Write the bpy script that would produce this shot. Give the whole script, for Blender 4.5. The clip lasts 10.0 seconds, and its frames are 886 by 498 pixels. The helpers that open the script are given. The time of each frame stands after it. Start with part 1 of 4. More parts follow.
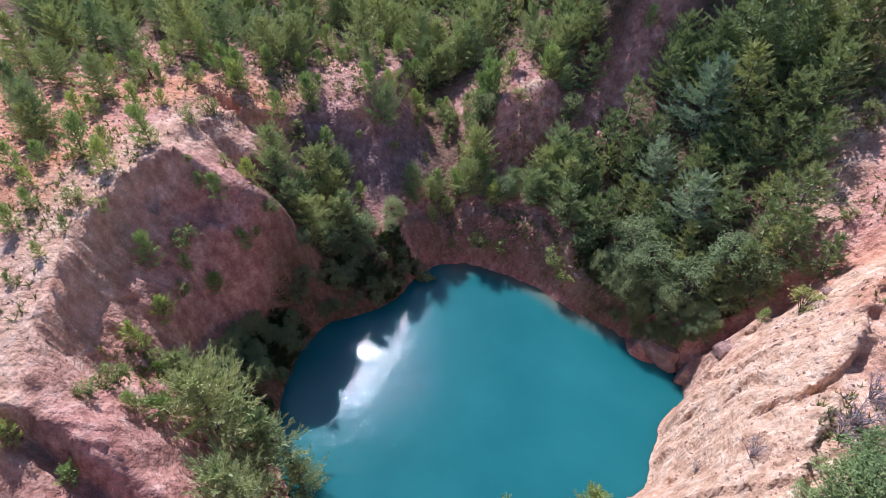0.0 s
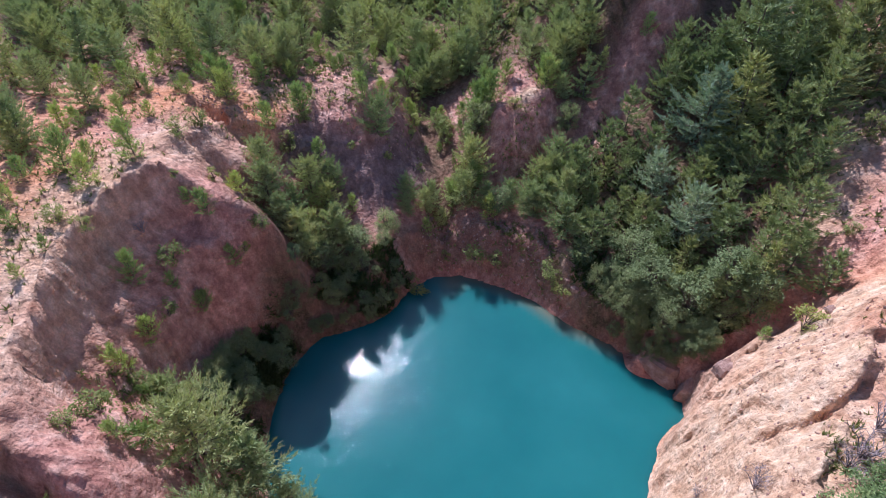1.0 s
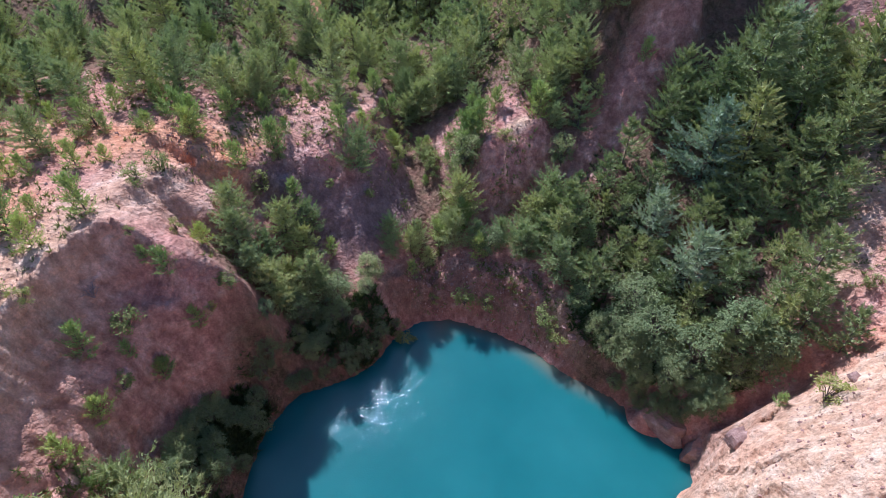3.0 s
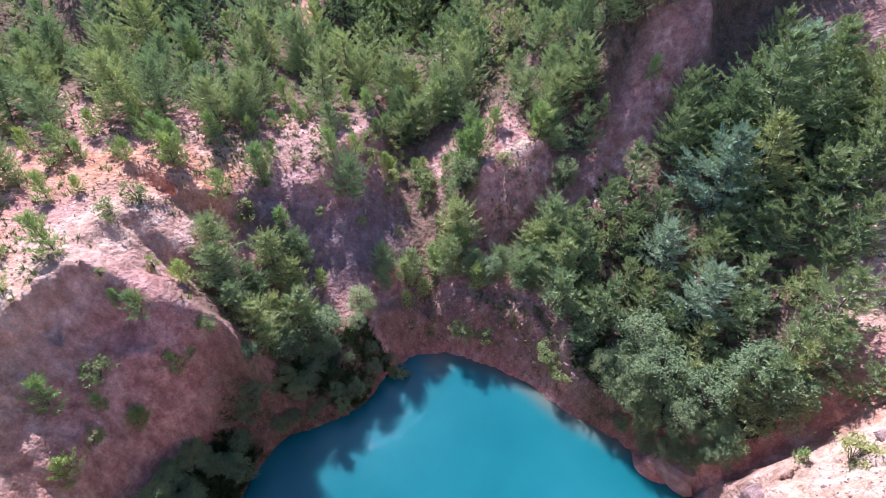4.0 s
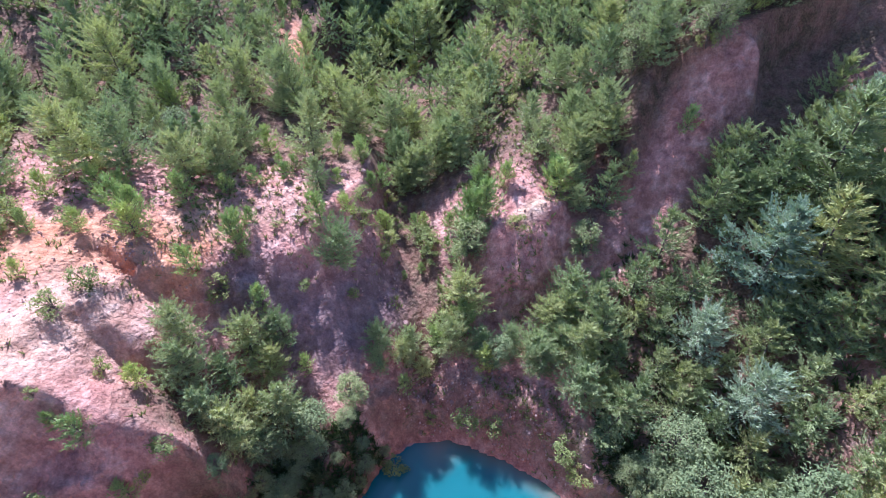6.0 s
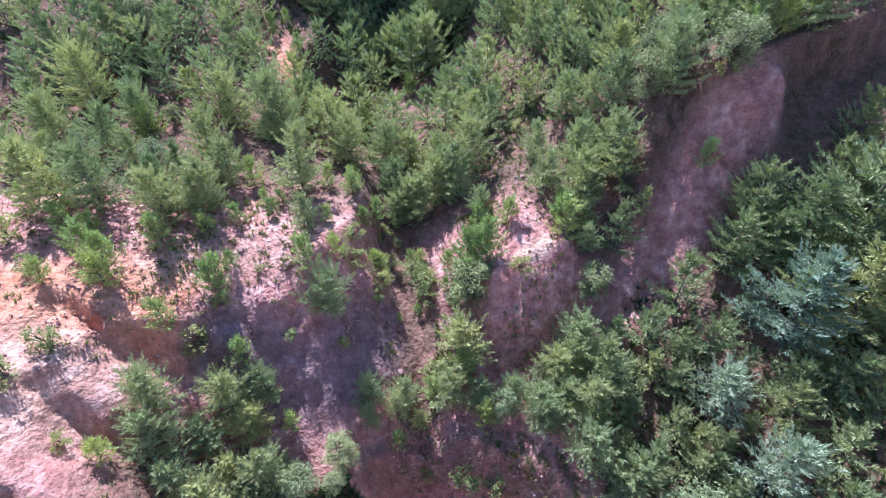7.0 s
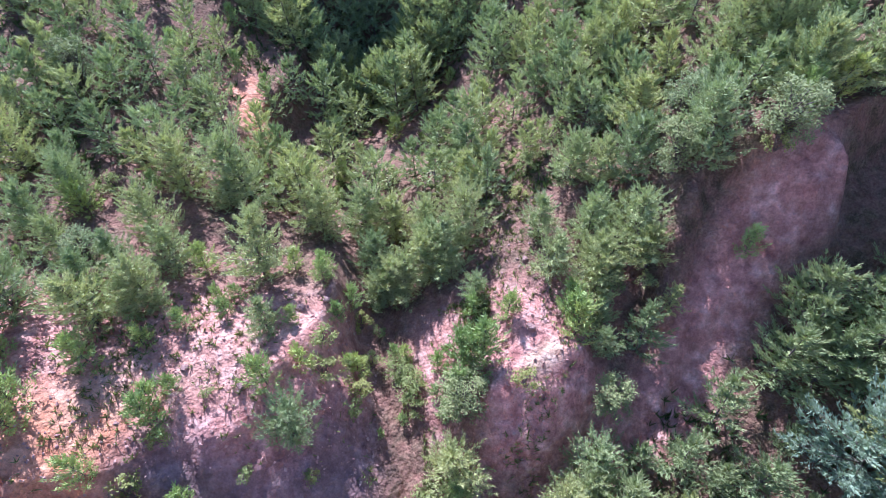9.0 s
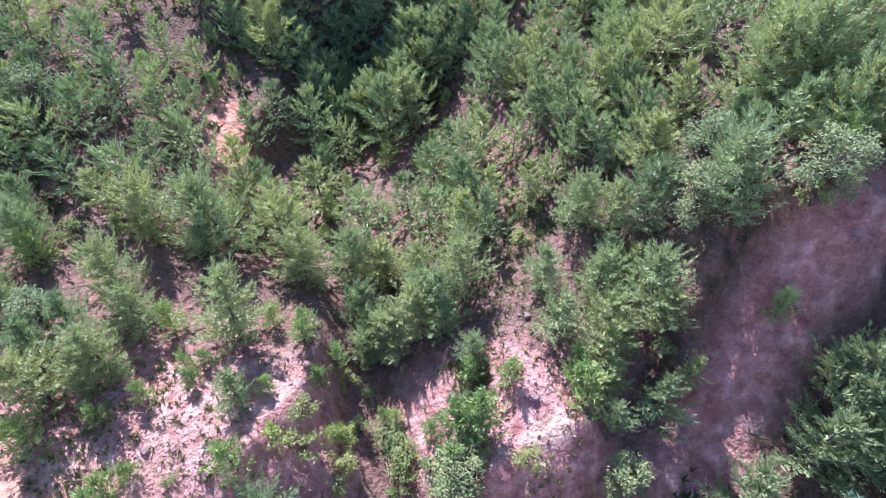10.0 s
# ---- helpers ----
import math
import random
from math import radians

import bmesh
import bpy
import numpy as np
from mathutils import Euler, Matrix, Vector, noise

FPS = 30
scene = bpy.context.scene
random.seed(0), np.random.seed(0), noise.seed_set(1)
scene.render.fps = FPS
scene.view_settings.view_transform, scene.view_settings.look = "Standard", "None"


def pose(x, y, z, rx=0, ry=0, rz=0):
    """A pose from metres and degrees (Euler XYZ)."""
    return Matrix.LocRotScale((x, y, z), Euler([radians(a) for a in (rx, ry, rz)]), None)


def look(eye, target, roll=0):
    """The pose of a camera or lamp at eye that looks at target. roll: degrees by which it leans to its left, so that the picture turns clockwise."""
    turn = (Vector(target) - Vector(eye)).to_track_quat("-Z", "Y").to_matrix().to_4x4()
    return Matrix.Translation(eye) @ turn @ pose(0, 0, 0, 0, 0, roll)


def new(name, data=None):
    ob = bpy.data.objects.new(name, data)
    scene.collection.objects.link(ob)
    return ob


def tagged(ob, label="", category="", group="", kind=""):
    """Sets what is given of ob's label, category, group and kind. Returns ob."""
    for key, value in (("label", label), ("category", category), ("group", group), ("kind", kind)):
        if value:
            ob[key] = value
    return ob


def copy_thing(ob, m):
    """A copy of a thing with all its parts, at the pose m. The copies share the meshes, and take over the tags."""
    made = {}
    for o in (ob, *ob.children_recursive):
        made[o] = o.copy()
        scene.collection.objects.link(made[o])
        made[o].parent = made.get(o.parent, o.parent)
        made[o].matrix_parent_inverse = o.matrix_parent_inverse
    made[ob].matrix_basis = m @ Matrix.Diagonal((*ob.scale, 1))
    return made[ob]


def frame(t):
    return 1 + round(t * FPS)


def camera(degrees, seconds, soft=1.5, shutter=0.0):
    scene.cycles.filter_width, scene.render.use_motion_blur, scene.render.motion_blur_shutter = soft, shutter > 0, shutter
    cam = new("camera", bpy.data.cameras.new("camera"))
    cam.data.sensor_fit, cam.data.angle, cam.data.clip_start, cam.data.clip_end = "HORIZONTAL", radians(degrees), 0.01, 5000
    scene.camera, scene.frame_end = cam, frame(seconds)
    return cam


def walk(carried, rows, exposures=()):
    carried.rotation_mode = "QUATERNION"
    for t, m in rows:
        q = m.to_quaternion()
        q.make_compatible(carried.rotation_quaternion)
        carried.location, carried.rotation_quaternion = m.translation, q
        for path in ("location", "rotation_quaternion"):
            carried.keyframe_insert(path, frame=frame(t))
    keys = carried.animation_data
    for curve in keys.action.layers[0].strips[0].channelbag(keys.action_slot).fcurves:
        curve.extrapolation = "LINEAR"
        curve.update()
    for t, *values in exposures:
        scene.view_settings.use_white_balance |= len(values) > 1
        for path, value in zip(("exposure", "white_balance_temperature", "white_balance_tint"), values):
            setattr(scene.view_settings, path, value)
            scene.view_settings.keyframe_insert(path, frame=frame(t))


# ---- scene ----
cam = camera(78.4, 10.0, soft=0.75)
METRES, EYE, TILT, LEAN, TURN = 40.0, 41.5, -45.0, 0.0, 0.0
ROWS = [
    (0.0, 0.0, 0.0, 0.0, 0.0, 0.0, -0.0),
    (0.5, 0.0033, 0.0118, 0.0135, -0.14, 0.03, 0.05),
    (1.0, 0.007, 0.0265, 0.0301, -0.29, 0.06, 0.15),
    (1.5, 0.01, 0.045, 0.0505, -0.49, 0.09, 0.34),
    (2.0, 0.0141, 0.0664, 0.0745, -0.69, 0.08, 0.56),
    (2.5, 0.0185, 0.0912, 0.1026, -0.89, 0.03, 0.82),
    (4.0, 0.0337, 0.1831, 0.2069, -1.01, -0.3, 0.96),
    (4.5, 0.036, 0.2197, 0.2443, -0.85, -0.39, 0.78),
    (5.0, 0.0356, 0.2575, 0.2837, -0.81, -0.51, 0.67),
    (5.5, 0.0371, 0.2964, 0.324, -0.68, -0.64, 0.61),
    (7.0, 0.0463, 0.4191, 0.4486, -0.58, -1.02, 0.62),
    (7.5, 0.0495, 0.462, 0.4921, -0.61, -1.21, 0.7),
    (8.0, 0.0549, 0.5059, 0.5367, -0.58, -1.46, 0.77),
    (8.5, 0.0607, 0.5507, 0.5814, -0.79, -1.71, 1.14),
    (9.0, 0.068, 0.5962, 0.6265, -0.78, -1.98, 1.28),
    (9.5, 0.0755, 0.6421, 0.6725, -0.74, -2.3, 1.39),
    (10.0, 0.0832, 0.6896, 0.7176, -0.7, -2.52, 1.49),
]
walk(cam, [(t, pose(0, 0, EYE, TILT, LEAN, TURN) @ pose(METRES * x, METRES * y, METRES * z, 90 + pitch, roll, yaw)) for t, x, y, z, yaw, pitch, roll in ROWS], exposures=[(0.0, 0.25, 5400, 21), (2.5, 0.2, 5300, 19), (4.0, 0.79, 5080, 23), (5.5, 0.97, 5020, 25), (10.0, 1.14, 4960, 28)])

# ---- light ----
SUN_HIGH, SUN_TURN = 46.0, -21.0
world = bpy.data.worlds.new("sky")
scene.world = world
world.use_nodes = True
wn = world.node_tree
sky = wn.nodes.new("ShaderNodeTexSky")
sky.sky_type = "NISHITA"
sky.sun_disc = False
sky.sun_elevation, sky.sun_rotation = radians(SUN_HIGH), radians(SUN_TURN)
sky.air_density, sky.dust_density, sky.ozone_density = 1.2, 0.6, 3.0
wn.links.new(sky.outputs[0], wn.nodes["Background"].inputs[0])
wn.nodes["Background"].inputs[1].default_value = 0.088
sun_data = bpy.data.lights.new("sun", "SUN")
sun_data.energy, sun_data.angle, sun_data.color = 5.0, radians(0.53), (1.0, 0.95, 0.89)
sun = new("sun", sun_data)
sun_way = Vector((math.sin(radians(SUN_TURN)) * math.cos(radians(SUN_HIGH)), math.cos(radians(SUN_TURN)) * math.cos(radians(SUN_HIGH)), math.sin(radians(SUN_HIGH))))
sun.matrix_world = look(sun_way * 300, (0, 0, 0))
scene.view_settings.exposure = 0.0


# ---- materials ----
def material(name):
    m = bpy.data.materials.new(name)
    m.use_nodes = True
    return m, m.node_tree.nodes, m.node_tree.links, m.node_tree.nodes["Principled BSDF"]


def noise_node(n, l, scale, detail=6.0, rough=0.55, vec=None):
    t = n.new("ShaderNodeTexNoise")
    t.inputs["Scale"].default_value, t.inputs["Detail"].default_value, t.inputs["Roughness"].default_value = scale, detail, rough
    if vec is not None:
        l.new(vec, t.inputs["Vector"])
    return t.outputs["Fac"]


def noise_colour(n, l, scale, vec):
    t = n.new("ShaderNodeTexNoise")
    t.inputs["Scale"].default_value = scale
    l.new(vec, t.inputs["Vector"])
    return t.outputs["Color"]


def ramp(n, l, fac, stops):
    r = n.new("ShaderNodeValToRGB")
    e = r.color_ramp.elements
    while len(e) < len(stops):
        e.new(0.5)
    for k, (p, c) in zip(e, stops):
        k.position, k.color = p, (*c, 1) if len(c) == 3 else c
    l.new(fac, r.inputs[0])
    return r.outputs[0]


def mix(n, l, fac, a, b, kind="MIX"):
    x = n.new("ShaderNodeMix")
    x.data_type, x.blend_type = "RGBA", kind
    for sock, v in ((x.inputs[0], fac), (x.inputs[6], a), (x.inputs[7], b)):
        if isinstance(v, (int, float)):
            sock.default_value = v
        elif isinstance(v, tuple):
            sock.default_value = (*v, 1)
        else:
            l.new(v, sock)
    return x.outputs[2]


def bump(n, l, height, strength, distance, normal=None):
    b = n.new("ShaderNodeBump")
    b.inputs["Strength"].default_value, b.inputs["Distance"].default_value = strength, distance
    l.new(height, b.inputs["Height"])
    if normal is not None:
        l.new(normal, b.inputs["Normal"])
    return b.outputs[0]


def attribute(n, name):
    a = n.new("ShaderNodeAttribute")
    a.attribute_name = name
    return a.outputs["Fac"]


def soil_material():
    m, n, l, p = material("clay_soil")
    tc = n.new("ShaderNodeTexCoord").outputs["Object"]
    mid = noise_node(n, l, 0.9, 8, 0.65, tc)
    fine = noise_node(n, l, 7.0, 8, 0.7, tc)
    red = ramp(n, l, mid, [(0.28, (0.32, 0.135, 0.11)), (0.5, (0.56, 0.28, 0.21)), (0.72, (0.75, 0.475, 0.38))])
    orange = ramp(n, l, mid, [(0.3, (0.50, 0.20, 0.10)), (0.7, (0.72, 0.39, 0.235))])
    body = mix(n, l, attribute(n, "orange"), red, orange)
    pale = ramp(n, l, mid, [(0.28, (0.46, 0.26, 0.15)), (0.48, (0.66, 0.43, 0.28)), (0.7, (0.77, 0.58, 0.42))])
    body = mix(n, l, attribute(n, "pale"), body, pale)
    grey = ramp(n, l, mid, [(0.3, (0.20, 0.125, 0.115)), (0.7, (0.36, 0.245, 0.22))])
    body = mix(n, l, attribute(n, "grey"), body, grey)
    # forest litter; the same dark tone also carries painted shade in hollows
    litter_shade = ramp(n, l, fine, [(0.3, (0.07, 0.05, 0.03)), (0.6, (0.16, 0.115, 0.06)), (0.8, (0.15, 0.16, 0.06))])
    spot = n.new("ShaderNodeMath")
    spot.operation = "MULTIPLY"
    l.new(attribute(n, "litter_shade"), spot.inputs[0])
    l.new(ramp(n, l, mid, [(0.35, (0.6, 0.6, 0.6)), (0.6, (1, 1, 1))]), spot.inputs[1])
    body = mix(n, l, spot.outputs[0], body, litter_shade)
    streak = n.new("ShaderNodeMapping")
    streak.inputs["Scale"].default_value = (1.0, 1.0, 0.6)
    l.new(tc, streak.inputs["Vector"])
    grit = noise_node(n, l, 2.6, 7, 0.75, streak.outputs[0])
    body = mix(n, l, 1.0, body, ramp(n, l, grit, [(0.32, (0.8, 0.78, 0.78)), (0.62, (1.16, 1.17, 1.17))]), "MULTIPLY")
    runs = n.new("ShaderNodeMapping")
    runs.inputs["Scale"].default_value = (1.0, 1.0, 0.1)
    l.new(tc, runs.inputs["Vector"])
    wash = noise_node(n, l, 1.7, 5, 0.6, runs.outputs[0])
    body = mix(n, l, 1.0, body, ramp(n, l, wash, [(0.34, (0.8, 0.78, 0.78)), (0.52, (1.0, 1.0, 1.0)), (0.68, (1.2, 1.22, 1.24))]), "MULTIPLY")
    grain = ramp(n, l, fine, [(0.3, (0.84, 0.83, 0.82)), (0.66, (1.17, 1.17, 1.17))])
    body = mix(n, l, 1.0, body, grain, "MULTIPLY")
    l.new(body, p.inputs["Base Color"])
    p.inputs["Roughness"].default_value = 0.95
    p.inputs["Specular IOR Level"].default_value = 0.2
    h = bump(n, l, grit, 1.0, 0.1, bump(n, l, mid, 0.9, 0.3))
    bent = mix(n, l, 0.12, tc, noise_colour(n, l, 2.2, tc), "ADD")
    clod = n.new("ShaderNodeTexVoronoi")
    clod.inputs["Scale"].default_value = 2.4
    clod.inputs["Detail"].default_value = 2.0
    l.new(bent, clod.inputs["Vector"])
    clods = n.new("ShaderNodeMath")
    clods.operation = "SUBTRACT"
    clods.inputs[0].default_value = 1.0
    l.new(clod.outputs["Distance"], clods.inputs[1])
    h = bump(n, l, clods.outputs[0], 0.8, 0.14, h)
    l.new(bump(n, l, fine, 1.0, 0.025, h), p.inputs["Normal"])
    return m


def water_material():
    m, n, l, p = material("turquoise_water")
    tc = n.new("ShaderNodeTexCoord").outputs["Object"]
    cloudy = noise_node(n, l, 0.12, 3, 0.5, tc)
    deep = ramp(n, l, cloudy, [(0.3, (0.014, 0.122, 0.126)), (0.7, (0.024, 0.158, 0.160))])
    body = mix(n, l, attribute(n, "shallow"), deep, (0.22, 0.17, 0.10))
    l.new(body, p.inputs["Base Color"])
    p.inputs["Roughness"].default_value = 1.0
    p.inputs["Specular IOR Level"].default_value = 0.0
    p.subsurface_method = "BURLEY"
    p.inputs["Subsurface Weight"].default_value = 1.0
    p.inputs["Subsurface Radius"].default_value = (0.5, 1.0, 1.0)
    p.inputs["Subsurface Scale"].default_value = 0.9
    p.inputs["Coat Weight"].default_value = 1.0
    p.inputs["Coat IOR"].default_value = 1.45
    p.inputs["Coat Roughness"].default_value = 0.11
    w1 = noise_node(n, l, 1.3, 0, 0.5, tc)
    w2 = noise_node(n, l, 8.0, 0, 0.5, tc)
    l.new(bump(n, l, w2, 1.0, 0.019, bump(n, l, w1, 1.0, 0.016)), p.inputs["Coat Normal"])
    return m


def leaf_material(name, dark, light, glow=0.22, rough=0.8):
    m, n, l, p = material(name)
    own = n.new("ShaderNodeMath")
    own.operation = "ADD"
    l.new(n.new("ShaderNodeObjectInfo").outputs["Random"], own.inputs[0])
    l.new(attribute(n, "tint"), own.inputs[1])
    info = n.new("ShaderNodeMath")
    info.operation = "FRACT"
    l.new(own.outputs[0], info.inputs[0])
    geo = n.new("ShaderNodeNewGeometry").outputs["Random Per Island"]
    body = mix(n, l, geo, dark, light)
    tint = ramp(n, l, info.outputs[0], [(0.0, (0.72, 0.8, 0.78)), (0.35, (0.92, 0.98, 0.95)), (0.7, (1.06, 1.05, 0.98)), (1.0, (1.25, 1.18, 1.0))])
    body = mix(n, l, 1.0, body, tint, "MULTIPLY")
    l.new(body, p.inputs["Base Color"])
    p.inputs["Roughness"].default_value = rough
    p.inputs["Specular IOR Level"].default_value = 0.12
    tr = n.new("ShaderNodeBsdfTranslucent")
    l.new(mix(n, l, 1.0, body, (1.2, 1.35, 0.75), "MULTIPLY"), tr.inputs["Color"])
    ms = n.new("ShaderNodeMixShader")
    ms.inputs[0].default_value = glow
    l.new(p.outputs[0], ms.inputs[1])
    l.new(tr.outputs[0], ms.inputs[2])
    l.new(ms.outputs[0], n["Material Output"].inputs[0])
    return m


def bark_material(name="bark", a=(0.09, 0.06, 0.045), b=(0.22, 0.17, 0.14)):
    m, n, l, p = material(name)
    tc = n.new("ShaderNodeTexCoord").outputs["Object"]
    f = noise_node(n, l, 9, 5, 0.6, tc)
    l.new(ramp(n, l, f, [(0.3, a), (0.7, b)]), p.inputs["Base Color"])
    p.inputs["Roughness"].default_value = 0.9
    l.new(bump(n, l, f, 0.6, 0.03), p.inputs["Normal"])
    return m


SOIL = soil_material()
WATER = water_material()
PINE = leaf_material("pine_needles", (0.335, 0.37, 0.18), (0.485, 0.51, 0.245), 0.18)
# pine needles darkened to stand in for shaded gaps between slope crowns
PINE_SLOPE = leaf_material("gap_shade_pine_needles", (0.27, 0.30, 0.14), (0.40, 0.43, 0.19), 0.17)
PINE_BLUE = leaf_material("blue_pine_needles", (0.34, 0.40, 0.27), (0.44, 0.50, 0.34), 0.17)
PINE_YOUNG = leaf_material("young_pine_needles", (0.32, 0.38, 0.14), (0.46, 0.52, 0.20), 0.2)
LEAF = leaf_material("broad_leaves", (0.17, 0.205, 0.095), (0.32, 0.355, 0.165), 0.14, 0.9)
LEAF_YELLOW = leaf_material("yellow_green_leaves", (0.22, 0.24, 0.08), (0.40, 0.41, 0.16), 0.3)
LEAF_GREEN = leaf_material("green_shrub_leaves", (0.15, 0.20, 0.08), (0.35, 0.42, 0.18), 0.3)
BARK = bark_material()

# ---- the lie of the land: crests, feet, gullies and ledges (x, y, z) with the pond at 0 ----
SHORE = [(1.5, 39.6), (4.5, 38.9), (7, 37.6), (9.4, 36), (12.4, 33), (15.5, 31), (18, 29.4), (20.7, 25.6), (20.3, 23), (17.6, 21.2), (16.3, 18.6), (15.4, 15.9), (12.5, 14.9), (6, 14.7), (2, 14.7), (-2, 14.2), (-5.5, 13.6), (-9, 13.6), (-11.6, 15.4), (-13.2, 18.5), (-13.8, 22), (-13.6, 26), (-12.9, 29), (-10.6, 31.6), (-8, 32.6), (-5.1, 33.9), (-4.2, 35.5), (-2.6, 37.6), (-1, 39.2)]
LINES = []


def lay(*lines):
    """Crests, feet and gullies that the skin of the land is stretched over."""
    LINES.extend(lines)


# left cliff: its crest, its nose, its face and its foot
lay(
    [(-30, 2, 17.5), (-24, 10, 17.2), (-22, 15, 16.4), (-23.1, 18.3, 16.3), (-23.5, 21.9, 16.4), (-23.9, 25.1, 16.8), (-23.8, 29, 17.2), (-22.5, 32.2, 17.4), (-21.2, 34.4, 17.8), (-19.6, 35.2, 16.4), (-16.8, 34.6, 15.0), (-13.9, 33.7, 13.7), (-12.7, 33.5, 11.4), (-12.0, 33.3, 8.8)],
    [(-18.6, 31.2, 12.8), (-16.9, 31.9, 11.9), (-15.4, 32.3, 11), (-13.8, 32.8, 9.8), (-12.5, 33.2, 8)],
    [(-21.4, 18.6, 11.2), (-21.1, 21.2, 10.6), (-21.0, 24, 10.8), (-20.2, 26.6, 10.6), (-18.6, 28.9, 9.4), (-16.8, 30.6, 8)],
)
lay(
    [(-18.3, 20.6, 6), (-18.6, 22.4, 5.4), (-18.4, 25, 5), (-17.4, 27.6, 3.4), (-16.4, 29.2, 2.2), (-15, 30.2, 1.8), (-13.2, 31.3, 1.8), (-11.4, 32.8, 2.3), (-10.6, 34.4, 3)],
    [(-22.2, 18.3, 12.6), (-22.5, 21.9, 12.6), (-22.8, 25, 13), (-22.6, 28, 13.4), (-21.6, 30.6, 13.6), (-20, 32.4, 13.4), (-18.6, 33.2, 13)],
    [(-17.6, 29.4, 6.4), (-15.9, 30.6, 6), (-14, 31.7, 5.6), (-12.5, 32.5, 5)],
)
lay([(-22.7, 18.3, 13.6), (-23.0, 21.9, 13.6), (-23.4, 25.1, 14), (-23.3, 29, 14.4), (-22.0, 31.9, 14.9), (-20.7, 33.8, 15.3), (-19.2, 34.3, 14.6)])
# ledge under the cliff, and the small ridge before it
lay(
    [(-21.2, 17.6, 12.4), (-18.5, 18.2, 10.6), (-16.6, 18.2, 7.6), (-15, 16.4, 6), (-13, 13, 5.2)],
    [(-22.4, 15, 16), (-20.4, 14, 15.6), (-18.6, 13.1, 14.9), (-17.4, 12.7, 14), (-15.1, 11.1, 12.4), (-12, 9, 10.4)],
    [(-23.4, 13.6, 13.6), (-20.9, 12.4, 12.6), (-19.2, 11.9, 12), (-16.2, 10, 10.6), (-13.2, 7.6, 8.6)],
)
# left plateau and the spur that runs back from it
lay(
    [(-40, 20, 18.5), (-30, 24, 17.5), (-27, 32, 17.6), (-29.8, 38.8, 17.2), (-33.6, 47.9, 16.6), (-45, 52, 17)],
    [(-22, 36, 17.6), (-22, 40, 17), (-20.2, 41.7, 16.2), (-18.1, 45.3, 14.9), (-14.2, 48.6, 14)],
    [(-23.2, 43.8, 16.8), (-22, 52.9, 15.9), (-15.4, 52.6, 14.9), (-10.9, 53.8, 14.6), (-7.3, 51.8, 14.6), (-5.2, 55.3, 13.8), (-4.3, 58.2, 13.7), (-5.2, 61, 13.6)],
    [(-14.8, 47.6, 14), (-13, 48.3, 13.6), (-10.3, 48.1, 13.1), (-8.2, 49, 13), (-7.3, 51.8, 14.6)],
)
# lobes and rills on its flank
lay(
    [(-22.5, 46.2, 16), (-19.1, 44.5, 13.8), (-17.1, 43.8, 12.2), (-14.9, 43.2, 10.2)],
    [(-22.5, 47.3, 16.5), (-19.2, 46, 15.7), (-17, 45.7, 14.8), (-15, 45.8, 13.4)],
    [(-24.1, 42.7, 16.8), (-20.6, 42, 16.2), (-18.6, 42.3, 14.8), (-16.2, 42.1, 13), (-13.8, 41.4, 10.2)],
    [(-21.3, 40.3, 16.2), (-18.8, 39.1, 13.6), (-16.8, 38.3, 11.8), (-15, 37.9, 9.8)],
    [(-20.8, 41.2, 16.4), (-18.6, 40.5, 15.2), (-16.6, 39.9, 13.4), (-14.6, 39.3, 10.8)],
)
# smooth face below the spur, its crease, the rib beside it
lay(
    [(-14.4, 45.2, 10.5), (-11.4, 45.3, 10.1), (-8.8, 45.2, 9.8), (-6.8, 45.2, 9.0)],
    [(-12, 42.4, 7.4), (-8, 41.6, 6.6), (-5, 42.6, 6.2)],
    [(-8.2, 48, 11.9), (-6.8, 46.3, 9.6), (-4.7, 44, 6.8)],
    [(-5.8, 51.4, 13.2), (-4.6, 50.2, 11.4), (-3.4, 48.8, 9.2), (-1.6, 46.2, 6.8)],
    [(-4, 52.4, 10.6), (-2, 49.4, 7.8)],
)
# foot of the spur's end, over the gully
lay(
    [(-1.6, 62, 9.4), (-2.8, 57.6, 8.6), (-2.2, 54.4, 8), (-1.0, 51.6, 7.3), (0.4, 49, 6.5)],
    [(4.3, 51.9, 10), (3, 50, 8.4), (2.1, 47.9, 7.2), (1.7, 44.8, 5.4)],
    [(-14.5, 38, 9), (-11.6, 36.6, 5.4), (-8, 35, 2)],
    [(-12.6, 40.4, 8), (-9, 38.4, 5)],
)
# bank behind the pond
lay(
    [(-7, 35.2, 3.4), (-5.2, 38.6, 5.2), (-2.1, 41.0, 4.6), (0.6, 41.5, 2.6), (4.3, 42.2, 4.8), (7.5, 40.6, 4.6), (10.2, 39.2, 4.7), (13.8, 35.6, 4.4), (16.5, 32.3, 3.8)],
)
# gully
lay(
    [(1.5, 39.6, 0.2), (0.6, 41.6, 2.0), (0.4, 44.5, 4.4), (0.8, 47.3, 5.9), (0.6, 50, 6.9), (0, 53, 7.6), (-0.8, 57, 8.4), (-0.6, 62, 9.4), (-1, 72, 11)],
)
